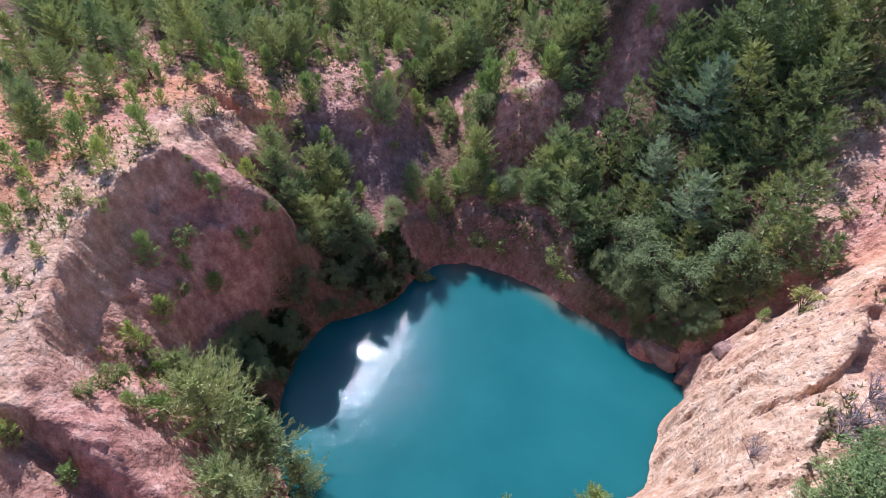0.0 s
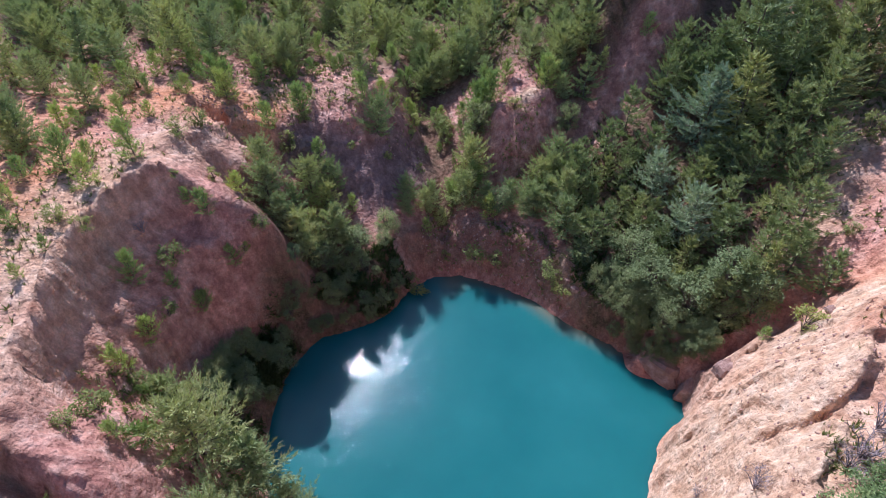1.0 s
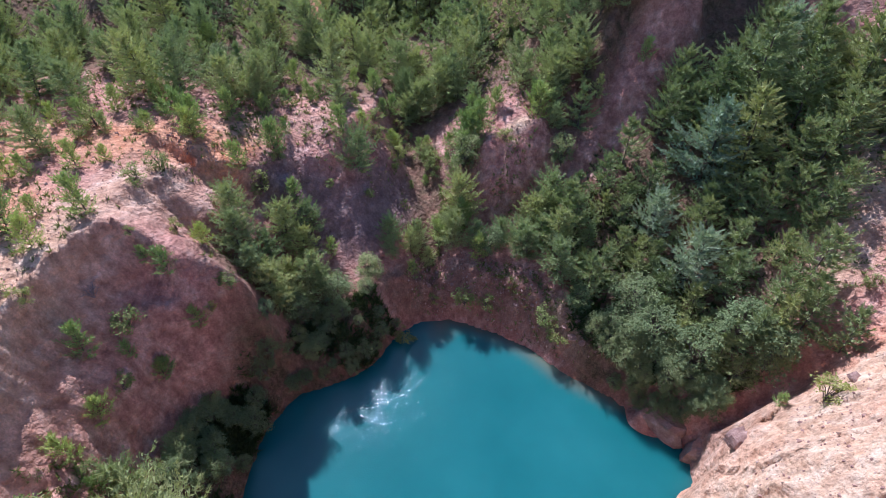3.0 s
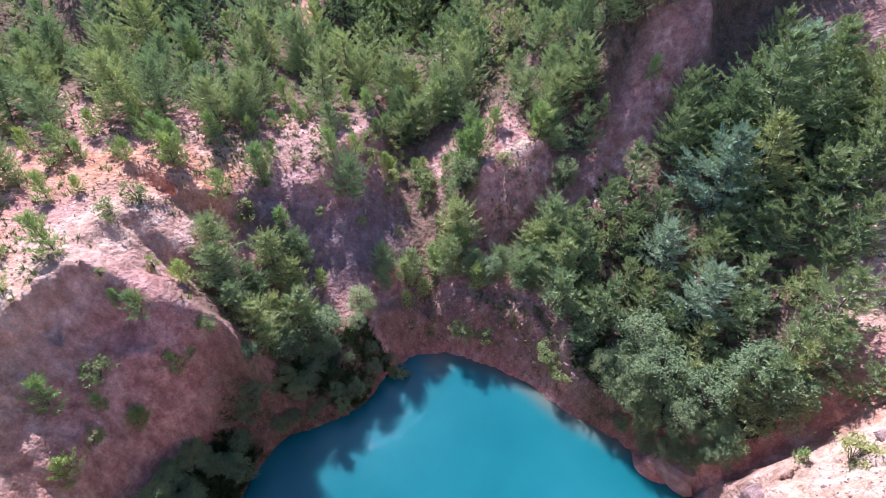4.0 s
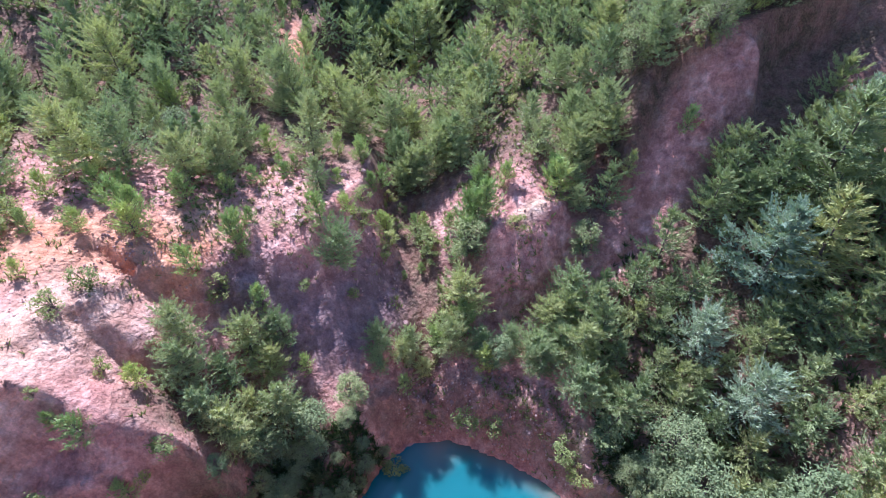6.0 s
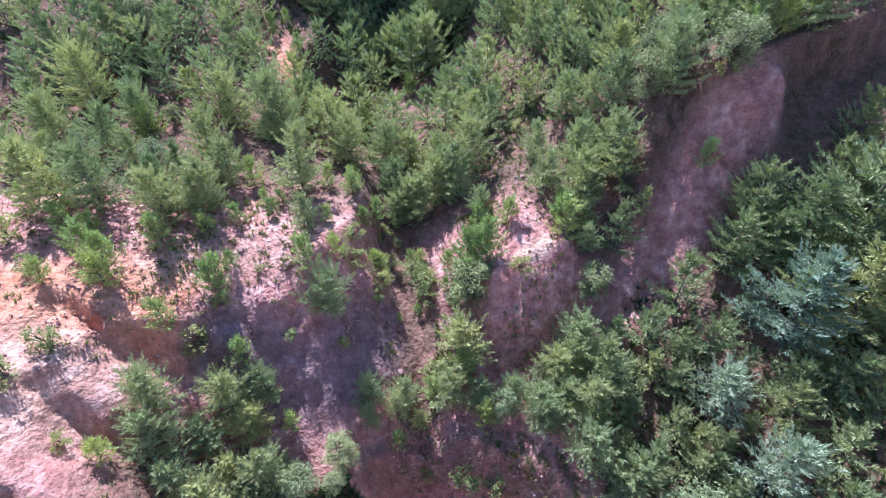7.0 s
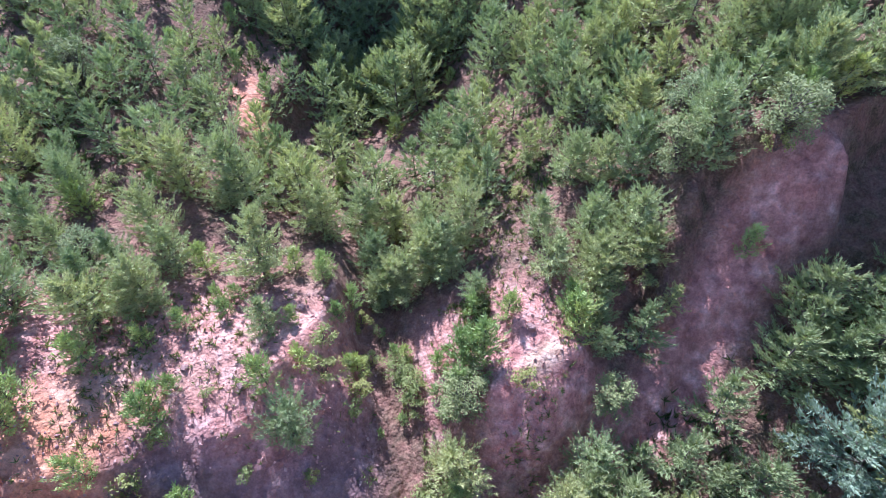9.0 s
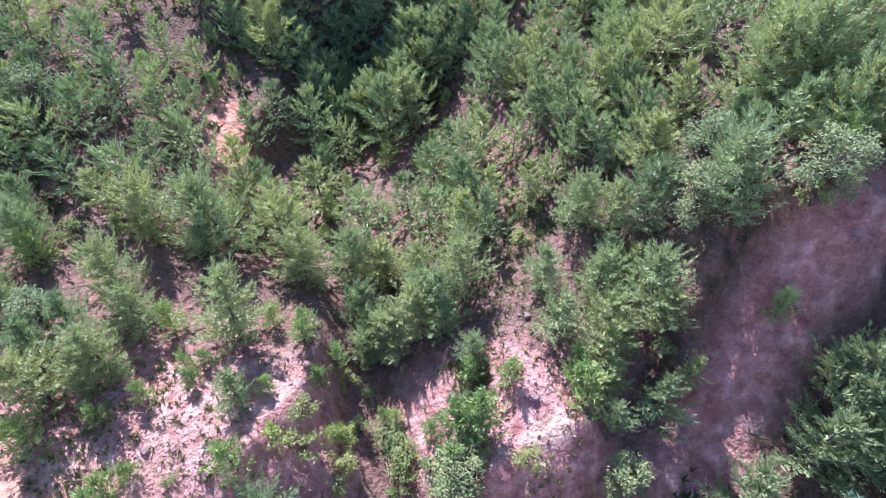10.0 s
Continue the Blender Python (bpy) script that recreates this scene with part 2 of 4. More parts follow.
# knob: slope before it, foot of its face, crest, and the ridge behind it
lay(
    [(4.4, 44.8, 5.4), (8, 44.6, 5.6), (11.6, 45.2, 6.4)],
    [(4.2, 47.4, 6.3), (6, 46.9, 6.3), (8.4, 46.6, 6.2), (10.8, 47.6, 7), (12.8, 50.2, 9)],
    [(5.0, 48.2, 7.8), (6.6, 48.5, 9.6), (7.7, 48.4, 10.1), (9.3, 48.5, 9.8), (11.2, 49.4, 9.6)],
    [(4.7, 50.0, 9.6), (5.9, 50.8, 12.4), (7.4, 51.6, 12.9), (9.4, 52.6, 13.6), (11.3, 52.4, 13.8), (12.8, 54.4, 12.8)],
    [(5.2, 49.6, 9.4), (6.85, 50.3, 12.2), (7.6, 50.3, 11.4), (8.4, 50.4, 12.2), (10, 50.6, 12.2), (11.5, 50.9, 11.6)],
    [(9.4, 52.6, 13.6), (8.3, 55.4, 14.2), (7.9, 58.8, 14.2), (8.9, 63.4, 15), (10.3, 68.7, 15.7), (12, 76, 17), (14.7, 83.3, 20)],
)
# hollow between the knob and the landslip
lay(
    [(14, 40, 5.4), (15.5, 46, 8.6), (16.8, 52, 12), (15.5, 58, 14.5), (14.5, 64, 17)],
)
# landslip: foot, face, top
lay(
    [(16.2, 50.2, 11.2), (17.8, 53.5, 13.6), (18.8, 56.3, 16), (19.2, 58.6, 18.4), (20.3, 60.8, 20.7)],
    [(19.6, 54.6, 15.4), (21.6, 56, 17.5), (22.7, 56.6, 19.1), (23.8, 57.3, 20.6), (24.3, 57.8, 22.7)],
    [(16.6, 54.5, 15), (17.4, 57.2, 18.2), (18.2, 59.4, 20), (19.8, 61.2, 21.8), (21.9, 60.9, 24), (23, 59.4, 23.2)],
    [(15.6, 48.6, 8.4), (17.4, 50.6, 10.6), (19.4, 52.6, 13), (21.4, 54, 15)],
    [(22, 53, 14.6), (24.6, 55.4, 18.2), (25.7, 57, 21), (25.9, 58.7, 23.6), (25.2, 59.6, 24.2)],
    [(26.6, 56.6, 18.8), (27.0, 59.0, 20.6), (29.6, 60.6, 21.4), (33, 61.4, 22)],
    [(19, 64, 21.6), (22.4, 61.8, 24.6), (25.4, 60.6, 25), (27.4, 61.2, 25.4), (30.4, 62.2, 25.6), (36, 63, 26)],
    [(24.5, 54, 16.2), (29, 55.5, 18.5), (35, 56, 20)],
)
# wooded right slope
lay(
    [(18.3, 28.6, 2.7), (20, 33, 4.6), (18.8, 41.4, 7.2), (21, 47, 10.6), (24, 52, 14.6)],
    [(24, 28.4, 5), (23.4, 35.8, 7.4), (24, 43.3, 10.6), (27, 49, 14.8)],
    [(25, 31, 8), (27.3, 36.2, 11.6), (28.3, 40.8, 12), (33, 47, 16.4), (40, 54, 20)],
    [(31.5, 28.4, 12.5), (30.6, 33, 12.6), (32.7, 38.6, 16), (37.7, 44.8, 18.6), (46, 52, 24)],
    [(36, 28, 17), (40, 36, 20), (50, 44, 26)],
)
# rock at the water below the wood
lay(
    [(18.6, 29.6, 1.2), (21, 26.8, 1.2)],
    [(19.6, 30, 3.4), (22, 27.8, 3.4)],
)
# pale rock on the right: edge over the water, back edge, crown
lay(
    [(15.9, 14.4, 4), (16.9, 18.6, 2), (18.2, 20.8, 4.2), (21.5, 23.5, 7.9), (23.4, 24.8, 8.5), (25.5, 25.3, 8.7), (27.9, 25.3, 11.9), (31, 26, 13.5)],
    [(13.4, 10.6, 9), (16.5, 12.8, 12.8), (20.1, 19.4, 10.8), (24, 22.4, 12.8), (28, 23.5, 14.5)],
    [(14, 7, 15), (18.2, 12, 16), (20.8, 14.4, 16.4), (25.5, 20.8, 16.9), (32, 23, 17.5)],
    [(22.4, 25.9, 2.4), (25.6, 27.2, 4.6), (28.5, 27.2, 8.6)],
)
# near bank, under the flight's start
lay(
    [(-9, 9, 6.5), (-2, 8, 5.5), (5, 8.6, 5), (11, 10, 6.5)],
    [(-26, -14, 20), (0, -12, 18), (26, -14, 22)],
)
# back country
lay(
    [(-21.1, 65.8, 16.3), (-15, 65.6, 14.7), (-14.6, 72, 14.8), (-15.5, 77.8, 15.6), (-16.7, 86.6, 16.4)],
    [(-13.6, 76, 14.8), (-11.4, 84, 15.6), (-11, 90, 16)],
    [(-11.6, 77, 11.4), (-9.4, 84.6, 11), (-9, 91, 12)],
    [(-40, 64, 15.4), (-34, 68, 16), (-29, 78.1, 20), (-27.7, 84, 20.6), (-30, 100, 24)],
    [(-9, 66, 12.6), (-8, 77, 10), (-5, 85, 9), (-4, 94, 9.5)],
    [(1, 72, 11), (3, 80, 10.5), (3.4, 90, 11)],
)
lay(
    [(17, 70, 20), (22.7, 73, 25.2), (16, 81, 20), (24, 88, 24), (30, 110, 30)],
    [(8, 91, 17.5), (14, 100, 22), (14, 115, 26)],
    [(-17, 96, 21), (-9, 100, 22), (0, 101, 22), (8, 98, 21)],
    [(-12, 93, 11), (-6, 96, 10.5), (2, 95.5, 11)],
    [(30, 66, 27), (45, 72, 34)],
)
lay(
    [(-78, -28, 26), (-70, 20, 24), (-65, 60, 22), (-65, 100, 27), (-50, 138, 30), (0, 139, 26), (40, 139, 36), (70, 120, 42), (70, 60, 38), (60, 20, 30), (60, -28, 26), (0, -29, 20)],
)
STEP, X0, X1, Y0, Y1 = 0.32, -80.0, 80.0, -30.0, 140.0


def inside(px, py, ring):
    hit = np.zeros(np.shape(px), bool)
    for (ax, ay), (bx, by) in zip(ring, ring[1:] + ring[:1]):
        cross = (ay > py) != (by > py)
        hit ^= cross & (px < (bx - ax) * (py - ay) / ((by - ay) or 1e-9) + ax)
    return hit


def far_from(px, py, line):
    best = np.full(np.shape(px), 1e9)
    for a, b in zip(line, line[1:]):
        dx, dy = b[0] - a[0], b[1] - a[1]
        t = np.clip(((px - a[0]) * dx + (py - a[1]) * dy) / (dx * dx + dy * dy), 0, 1)
        best = np.minimum(best, np.hypot(px - a[0] - t * dx, py - a[1] - t * dy))
    return best


def relief():
    """A skin stretched over the lines of the land."""
    lines = [[(x, y, 0.0) for x, y in SHORE + SHORE[:1]]] + LINES + [[(-4, 18, -5), (5, 30, -5), (10, 22, -5)]]
    fix = []
    for line in lines:
        for a, b in zip(line, line[1:]):
            k = max(2, int(math.dist(a[:2], b[:2]) / 0.2))
            for i in range(k + 1):
                fix.append([a[j] + (b[j] - a[j]) * i / k for j in range(3)])
    fix = np.array(fix)
    z = None
    for level in (16, 8, 4, 2, 1):
        s = STEP * level
        nx, ny = int(round((X1 - X0) / s)) + 1, int(round((Y1 - Y0) / s)) + 1
        ix, iy = np.rint((fix[:, 0] - X0) / s).astype(int), np.rint((fix[:, 1] - Y0) / s).astype(int)
        total, count = np.zeros((ny, nx)), np.zeros((ny, nx))
        np.add.at(total, (iy, ix), fix[:, 2])
        np.add.at(count, (iy, ix), 1)
        known = count > 0
        value = total / np.maximum(count, 1)
        if z is None:
            z = np.full((ny, nx), 15.0)
        else:
            gx, gy = np.linspace(0, z.shape[1] - 1, nx), np.linspace(0, z.shape[0] - 1, ny)
            z = np.array([np.interp(gx, np.arange(z.shape[1]), r) for r in z])
            z = np.array([np.interp(gy, np.arange(z.shape[0]), c) for c in z.T]).T
        for _ in range(260):
            z = np.where(known, value, z)
            p = np.pad(z, 1, mode="edge")
            z = (p[:-2, 1:-1] + p[2:, 1:-1] + p[1:-1, :-2] + p[1:-1, 2:]) / 4
        z = np.where(known, value * 0.9 + z * 0.1, z)
    return z


RELIEF = relief()
GRID = np.random.default_rng(5).random((256, 256))


def wobble(x, y, size, octaves=4, rough=0.55):
    """Smooth value noise from -1 to 1."""
    total, amp, norm = 0.0, 1.0, 0.0
    for o in range(octaves):
        u, v = np.asarray(x) / size + 17.3 * o, np.asarray(y) / size + 9.7 * o
        i, j = np.floor(u).astype(int), np.floor(v).astype(int)
        fu, fv = u - i, v - j
        fu, fv = fu * fu * (3 - 2 * fu), fv * fv * (3 - 2 * fv)
        a, b = GRID[j % 256, i % 256], GRID[j % 256, (i + 1) % 256]
        c, d = GRID[(j + 1) % 256, i % 256], GRID[(j + 1) % 256, (i + 1) % 256]
        total = total + amp * (a + (b - a) * fu + (c - a) * fv + (a - b - c + d) * fu * fv)
        norm += amp
        amp *= rough
        size /= 2.0
    return total / norm * 2 - 1


def base_height(x, y):
    x, y = np.asarray(x, float), np.asarray(y, float)
    u, v = np.clip((x - X0) / STEP, 0, RELIEF.shape[1] - 1.001), np.clip((y - Y0) / STEP, 0, RELIEF.shape[0] - 1.001)
    i, j = u.astype(int), v.astype(int)
    fu, fv = u - i, v - j
    return (RELIEF[j, i] * (1 - fu) + RELIEF[j, i + 1] * fu) * (1 - fv) + (RELIEF[j + 1, i] * (1 - fu) + RELIEF[j + 1, i + 1] * fu) * fv


SCARPS = [(17.8, 15.9, 20.0, 15.8, 1.0), (20.0, 15.8, 23.4, 17.3, 1.1), (18.1, 18.1, 19.4, 18.6, 0.9), (19.1, 15.3, 21.3, 16.0, 0.5), (20.9, 26.4, 21.9, 24.1, 0.5), (24.1, 20.0, 25.4, 20.0, 0.5), (16.5, 18.0, 18.1, 18.5, 0.5)]


def scarps(x, y):
    """Broken edges in the pale rock, dropping towards the near side."""
    total = 0.0
    for ax, ay, bx, by, drop in SCARPS:
        long = math.hypot(bx - ax, by - ay)
        ux, uy = (bx - ax) / long, (by - ay) / long
        along = ((x - ax) * ux + (y - ay) * uy) / long
        off = (x - ax) * uy - (y - ay) * ux + 0.3 * wobble(x, y, 1.6, 3)
        inner = np.clip(np.minimum(along + 0.08, 1.08 - along) / 0.16, 0, 1)
        total = total - drop * inner * np.clip(off / 0.22 + 0.5, 0, 1) * np.clip(1 - off / 3.2, 0, 1)
    return total


def height(x, y):
    x, y = np.asarray(x, float), np.asarray(y, float)
    x, y = x + 0.36 * wobble(x, y, 2.6, 3), y + 0.36 * wobble(x + 70, y + 30, 2.6, 3)
    z = base_height(x, y)
    e = 0.6
    steep = np.clip(np.hypot(base_height(x + e, y) - base_height(x - e, y), base_height(x, y + e) - base_height(x, y - e)) / (2 * e), 0, 1.6)
    dry = np.clip((z - 0.1) / 1.5, 0, 1)
    lumps = 0.32 * wobble(x, y, 5.0, 3) + 0.3 * wobble(x + 40, y, 1.7, 4, 0.65)
    rills = (1 - np.abs(wobble(x + 0.5 * y, y * 0.35 - 0.2 * x, 2.4, 4, 0.6))) - 0.6
    crags = 1 - 2 * np.abs(wobble(x * 1.0 + 12, y * 1.0, 1.9, 4, 0.62))
    z = z + scarps(x, y)
    rock = np.clip(1.5 - far_from(x, y, [(15, 10), (18, 14), (20.5, 19), (24, 22), (31, 24.5)]) / 4, 0, 1)
    bed = (0.98 * y - 0.19 * x) / 1.9 + 0.25 * z / 1.9 + 0.55 * wobble(x * 0.45, y, 4.0, 4, 0.6)
    ledge = (1 - bed + np.floor(bed)) ** 1.5 - 0.4
    bed = (0.93 * y - 0.36 * x) / 0.8 + 0.9 * wobble(x * 0.4, y, 2.5, 4, 0.6)
    chips = (1 - bed + np.floor(bed)) ** 1.5 - 0.4
    ledge = 0.75 * ledge * np.clip(0.5 + 1.5 * wobble(x * 0.6 + 9, y, 3.5, 2), 0, 1) + 0.35 * chips * np.clip(0.4 + 1.8 * wobble(x * 0.6 + 31, y, 2.5, 2), 0, 1)
    far = np.clip((np.hypot(x, y - 40) - 90) / 200, 0, 1)
    gullied = np.clip(1.5 - far_from(x, y, [(-13, 46), (-7, 46.5), (-2.5, 49)]) / 3, 0, 1)
    runnels = 0.45 - np.abs(wobble(0.62 * x + 0.78 * y + 5, (0.78 * x - 0.62 * y) * 0.16, 2.2, 2, 0.45)) * 1.5
    rough = lumps * (0.3 + 0.6 * steep) + rills * 0.9 * np.clip(steep - 0.3, 0, 1) + crags * 0.5 * np.clip(steep - 0.5, 0, 1)
    washed = np.clip(1.4 - far_from(x, y, [(6, 49.5), (9, 49.4), (11.4, 50.4)]) / 2.4, 0, 1)
    washed = np.maximum(washed, np.clip(1.4 - far_from(x, y, [(17, 52), (18.8, 56.3), (22, 56.6), (25.6, 58)]) / 2.4, 0, 1))
    rough = rough * (1 - 0.7 * washed)
    return z + dry * (rough * (1 + 0.3 * rock) + rock * (1.25 * ledge + 0.16 * wobble(x * 0.5, y, 0.9, 3, 0.6))) - dry * gullied * 0.75 * np.clip(runnels, 0, 1) + far * 14 * wobble(x, y, 160, 3)


def axis(a, b, fine, out, dense):
    core = [v for k in np.arange(a, b + 1e-6, fine) for v in ([k, k + fine / 2] if dense[0] <= k < dense[1] else [k])]
    low, high, s = [], [], fine
    p = q = 0.0
    while p < out:
        s *= 1.22
        p += s
        low.append(a - p)
        high.append(core[-1] + p)
    return np.array(low[::-1] + core + high)


def ground_sheet():
    xs, ys = axis(-46, 44, 0.3, 900, (14, 31)), axis(5, 95, 0.3, 900, (10, 26.5))
    gx, gy = np.meshgrid(xs, ys)
    gz = height(gx, gy)
    nx, ny = len(xs), len(ys)
    verts = np.stack([gx.ravel(), gy.ravel(), gz.ravel()], 1)
    i = (np.arange(ny - 1)[:, None] * nx + np.arange(nx - 1)[None]).ravel()
    faces = np.stack([i, i + 1, i + nx + 1, i + nx], 1)
    me = bpy.data.meshes.new("ground")
    me.from_pydata(verts.tolist(), [], faces.tolist())
    me.polygons.foreach_set("use_smooth", np.ones(len(me.polygons), bool))
    x, y = gx.ravel(), gy.ravel()
    pale = np.clip(1.5 - far_from(x, y, [(15, 10), (18, 14), (20, 19), (24, 22), (31, 24.5), (36, 26)]) / 4, 0, 1)
    pale = pale * np.clip((26.6 + 0.1 * (x - 24) - y) / 1.2, 0, 1)
    pale = np.maximum(pale, 0.75 * np.clip(1.4 - far_from(x, y, [(-24, 12), (-25.5, 22), (-25, 30), (-22.5, 36), (-20.5, 41)]) / 3, 0, 1))
    pale = np.maximum(pale, 0.3 * np.clip(1.2 - far_from(x, y, [(-16, 50.5), (-10, 51.5), (-6, 56)]) / 2.5, 0, 1))
    # sunlit cap of the knob, painted as a pale patch
    pale = np.maximum(pale, np.clip(1.5 - far_from(x, y, [(8.6, 52), (9.8, 52.7)]) / 0.7, 0, 1))
    pale = np.maximum(pale, 0.8 * np.clip(1.2 - far_from(x, y, [(30, 34), (34, 39), (38, 46)]) / 3, 0, 1))
    pale = np.maximum(pale, 0.8 * np.clip(1.3 - far_from(x, y, [(12, 37), (14.6, 34.4)]) / 1.6, 0, 1))
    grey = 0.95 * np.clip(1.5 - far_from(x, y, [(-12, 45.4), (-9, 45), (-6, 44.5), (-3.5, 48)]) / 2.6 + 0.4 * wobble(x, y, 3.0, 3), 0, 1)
    wood = np.clip((x - 10 - 0.1 * (y - 30)) / 4, 0, 1) * np.clip((27 + 0.35 * (y - 30) - x) / 4, 0, 1) * np.clip((y - 28) / 4, 0, 1)
    wood = np.maximum(wood, 0.97 * np.clip((y - 55.5) / 4, 0, 1))
    wood = np.maximum(wood, np.clip(1.5 - far_from(x, y, [(-14, 37), (-9, 37.5)]) / 3, 0, 1))
    wood = np.maximum(wood, np.clip((np.hypot(x, y - 40) - 55) / 10, 0, 1))
    # cliff foot: plant litter and deep shade, both as dark soil colour
    wood = np.maximum(wood, np.clip(1.6 - far_from(x, y, [(-16.4, 21), (-15.4, 27), (-13, 30.6), (-10, 33.4)]) / 1.6, 0, 1))
    slip = np.clip(1.5 - far_from(x, y, [(16.4, 49.6), (18.6, 52.4), (20.6, 55), (22, 57), (24.5, 58)]) / 2.2, 0, 1)
    wood = np.maximum(wood, np.clip(1.5 - far_from(x, y, [(14.5, 53), (17.6, 56), (19, 60), (18, 64)]) / 2.2, 0, 1))
    # left shore: undergrowth floor, with the cliff's shade painted in too
    wood = np.maximum(wood, np.clip(1.5 - far_from(x, y, [(-15.5, 20), (-14.6, 26), (-12.6, 31.6), (-8, 34), (-5, 36.6)]) / 2, 0, 1))
    # bank behind the pond: debris, plus the bank's shade painted in
    wood = np.maximum(wood, 0.55 * np.clip(1.5 - far_from(x, y, [(-3, 40.2), (1, 41.2), (4.4, 41), (8.6, 39.2), (12.4, 36)]) / 1.6, 0, 1))
    # gully floor: its shade put into the soil colour
    wood = np.maximum(wood, 0.85 * np.clip(1.5 - far_from(x, y, [(0.4, 44.5), (0.4, 50), (-1, 57), (-0.6, 62)]) / 1.8, 0, 1))
    wood = np.maximum(wood, 0.5 * np.clip(1.5 - far_from(x, y, [(2.6, 45.4), (4, 50), (4.6, 56)]) / 1.6, 0, 1))
    wood = np.clip(wood - slip - np.clip(1.4 - far_from(x, y, [(-15.6, 82), (-14.2, 79), (-12.8, 76)]) / 1.8, 0, 1) + 0.3 * wobble(x, y, 6, 3), 0, 1)
    orange = np.clip(1.4 - far_from(x, y, [(-33, 45), (-24, 46), (-17, 47.5)]) / 4, 0, 1)
    orange = np.maximum(orange, np.clip(1.5 - far_from(x, y, [(-15.6, 82), (-14.2, 79), (-12.8, 76)]) / 2, 0, 1))
    orange = np.maximum(orange, np.clip(1.5 - far_from(x, y, [(-40, 42), (-31, 36), (-30, 30)]) / 5, 0, 1))
    pale = pale * (1 - 0.9 * np.clip(1.3 - far_from(x, y, [(25.5, 20.5), (29, 22.5)]) / 1.6, 0, 1)) * np.clip(1.05 + 0.5 * wobble(x * 0.5, y, 3.5, 3), 0.45, 1)
    orange = np.maximum(orange, np.clip(1.5 - far_from(x, y, [(15, 10), (18, 14), (20, 19), (24, 22), (31, 24.5)]) / 4, 0, 1))
    orange = np.clip(orange + 0.6 * wobble(x + 5, y, 9, 3) - 0.1, 0, 1)
    for name, v in (("pale", pale), ("grey", grey), ("litter_shade", wood), ("orange", orange)):
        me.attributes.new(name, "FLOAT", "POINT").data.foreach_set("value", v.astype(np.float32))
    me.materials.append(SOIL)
    ob = new("ground", me)
    return tagged(ob, "eroded red and tan clay ground of an old pit", "ground", kind="structure")


ground_sheet()


def pond():
    xs, ys = np.arange(-16, 24.1, 0.5), np.arange(8, 42.6, 0.5)
    gx, gy = np.meshgrid(xs, ys)
    nx, ny = len(xs), len(ys)
    i = (np.arange(ny - 1)[:, None] * nx + np.arange(nx - 1)[None]).ravel()
    me = bpy.data.meshes.new("water")
    me.from_pydata(np.stack([gx.ravel(), gy.ravel(), 0 * gx.ravel()], 1).tolist(), [], np.stack([i, i + 1, i + nx + 1, i + nx], 1).tolist())
    d = far_from(gx.ravel(), gy.ravel(), SHORE + SHORE[:1])
    shallow = 0.65 * np.clip(1 - d / 1.5, 0, 1) * np.clip((gx.ravel() + 1) / 3, 0, 1) * np.clip((gy.ravel() - 27) / 3, 0, 1)
    shallow = np.maximum(shallow, 0.7 * np.clip(1 - np.hypot(gx.ravel() - 1.6, (gy.ravel() - 39.2) * 0.7) / 2.0, 0, 1))
    me.attributes.new("shallow", "FLOAT", "POINT").data.foreach_set("value", shallow.astype(np.float32))
    me.materials.append(WATER)
    return tagged(new("water", me), "turquoise pond water with small ripples", "water", kind="structure")


pond()


# ---- trees ----
def tube(verts, faces, path, radii, sides=5):
    start = len(verts)
    for k, (p, r) in enumerate(zip(path, radii)):
        way = (Vector(path[min(k + 1, len(path) - 1)]) - Vector(path[max(k - 1, 0)])).normalized()
        a = way.orthogonal().normalized()
        b = way.cross(a)
        for s in range(sides):
            t = 2 * math.pi * s / sides
            verts.append(tuple(Vector(p) + (a * math.cos(t) + b * math.sin(t)) * r))
    for k in range(len(path) - 1):
        for s in range(sides):
            i, j = start + k * sides + s, start + k * sides + (s + 1) % sides
            faces.append((i, j, j + sides, i + sides))


def mesh_of(name, verts, faces, mat, smooth=False):
    me = bpy.data.meshes.new(name)
    me.from_pydata(verts, [], faces)
    me.polygons.foreach_set("use_smooth", np.full(len(me.polygons), smooth))
    me.materials.append(mat)
    return me


def tuft(verts, faces, at, way, size, rng, blades=6, wide=0.22, spread=0.8):
    """A fan of narrow needle bundles."""
    for _ in range(blades):
        d = (way + Vector((rng.gauss(0, 1), rng.gauss(0, 1), rng.gauss(0, 1))) * spread * 0.6).normalized()
        side = d.cross(Vector((rng.gauss(0, 1), rng.gauss(0, 1), rng.gauss(0, 1)))).normalized() * size * wide
        k = len(verts)
        q = at + d * size * rng.uniform(0.75, 1.15)
        verts.extend([tuple(at - side * 0.5), tuple(at + side * 0.5), tuple(q)])
        faces.append((k, k + 1, k + 2))


def needle_sprays(gen, at, way, size, blades, wide, spread, flat):
    """Fans of narrow needle bundles, one fan at each place, as loose triangles."""
    n = len(at) * blades
    at, way = np.repeat(at, blades, 0), np.repeat(way, blades, 0)
    loose = gen.normal(0, 1, (n, 3)) * (1, 1, 1 - 0.7 * flat)
    d = way + loose * spread
    d /= np.linalg.norm(d, axis=1)[:, None] + 1e-9
    side = np.cross(d, gen.normal(0, 1, (n, 3)))
    side /= np.linalg.norm(side, axis=1)[:, None] + 1e-9
    long = size * gen.uniform(0.65, 1.3, (n, 1))
    foot = at + gen.normal(0, 0.05, (n, 3))
    return np.stack([foot - side * size * wide * 0.5, foot + side * size * wide * 0.5, foot + d * long], 1).reshape(-1, 3)


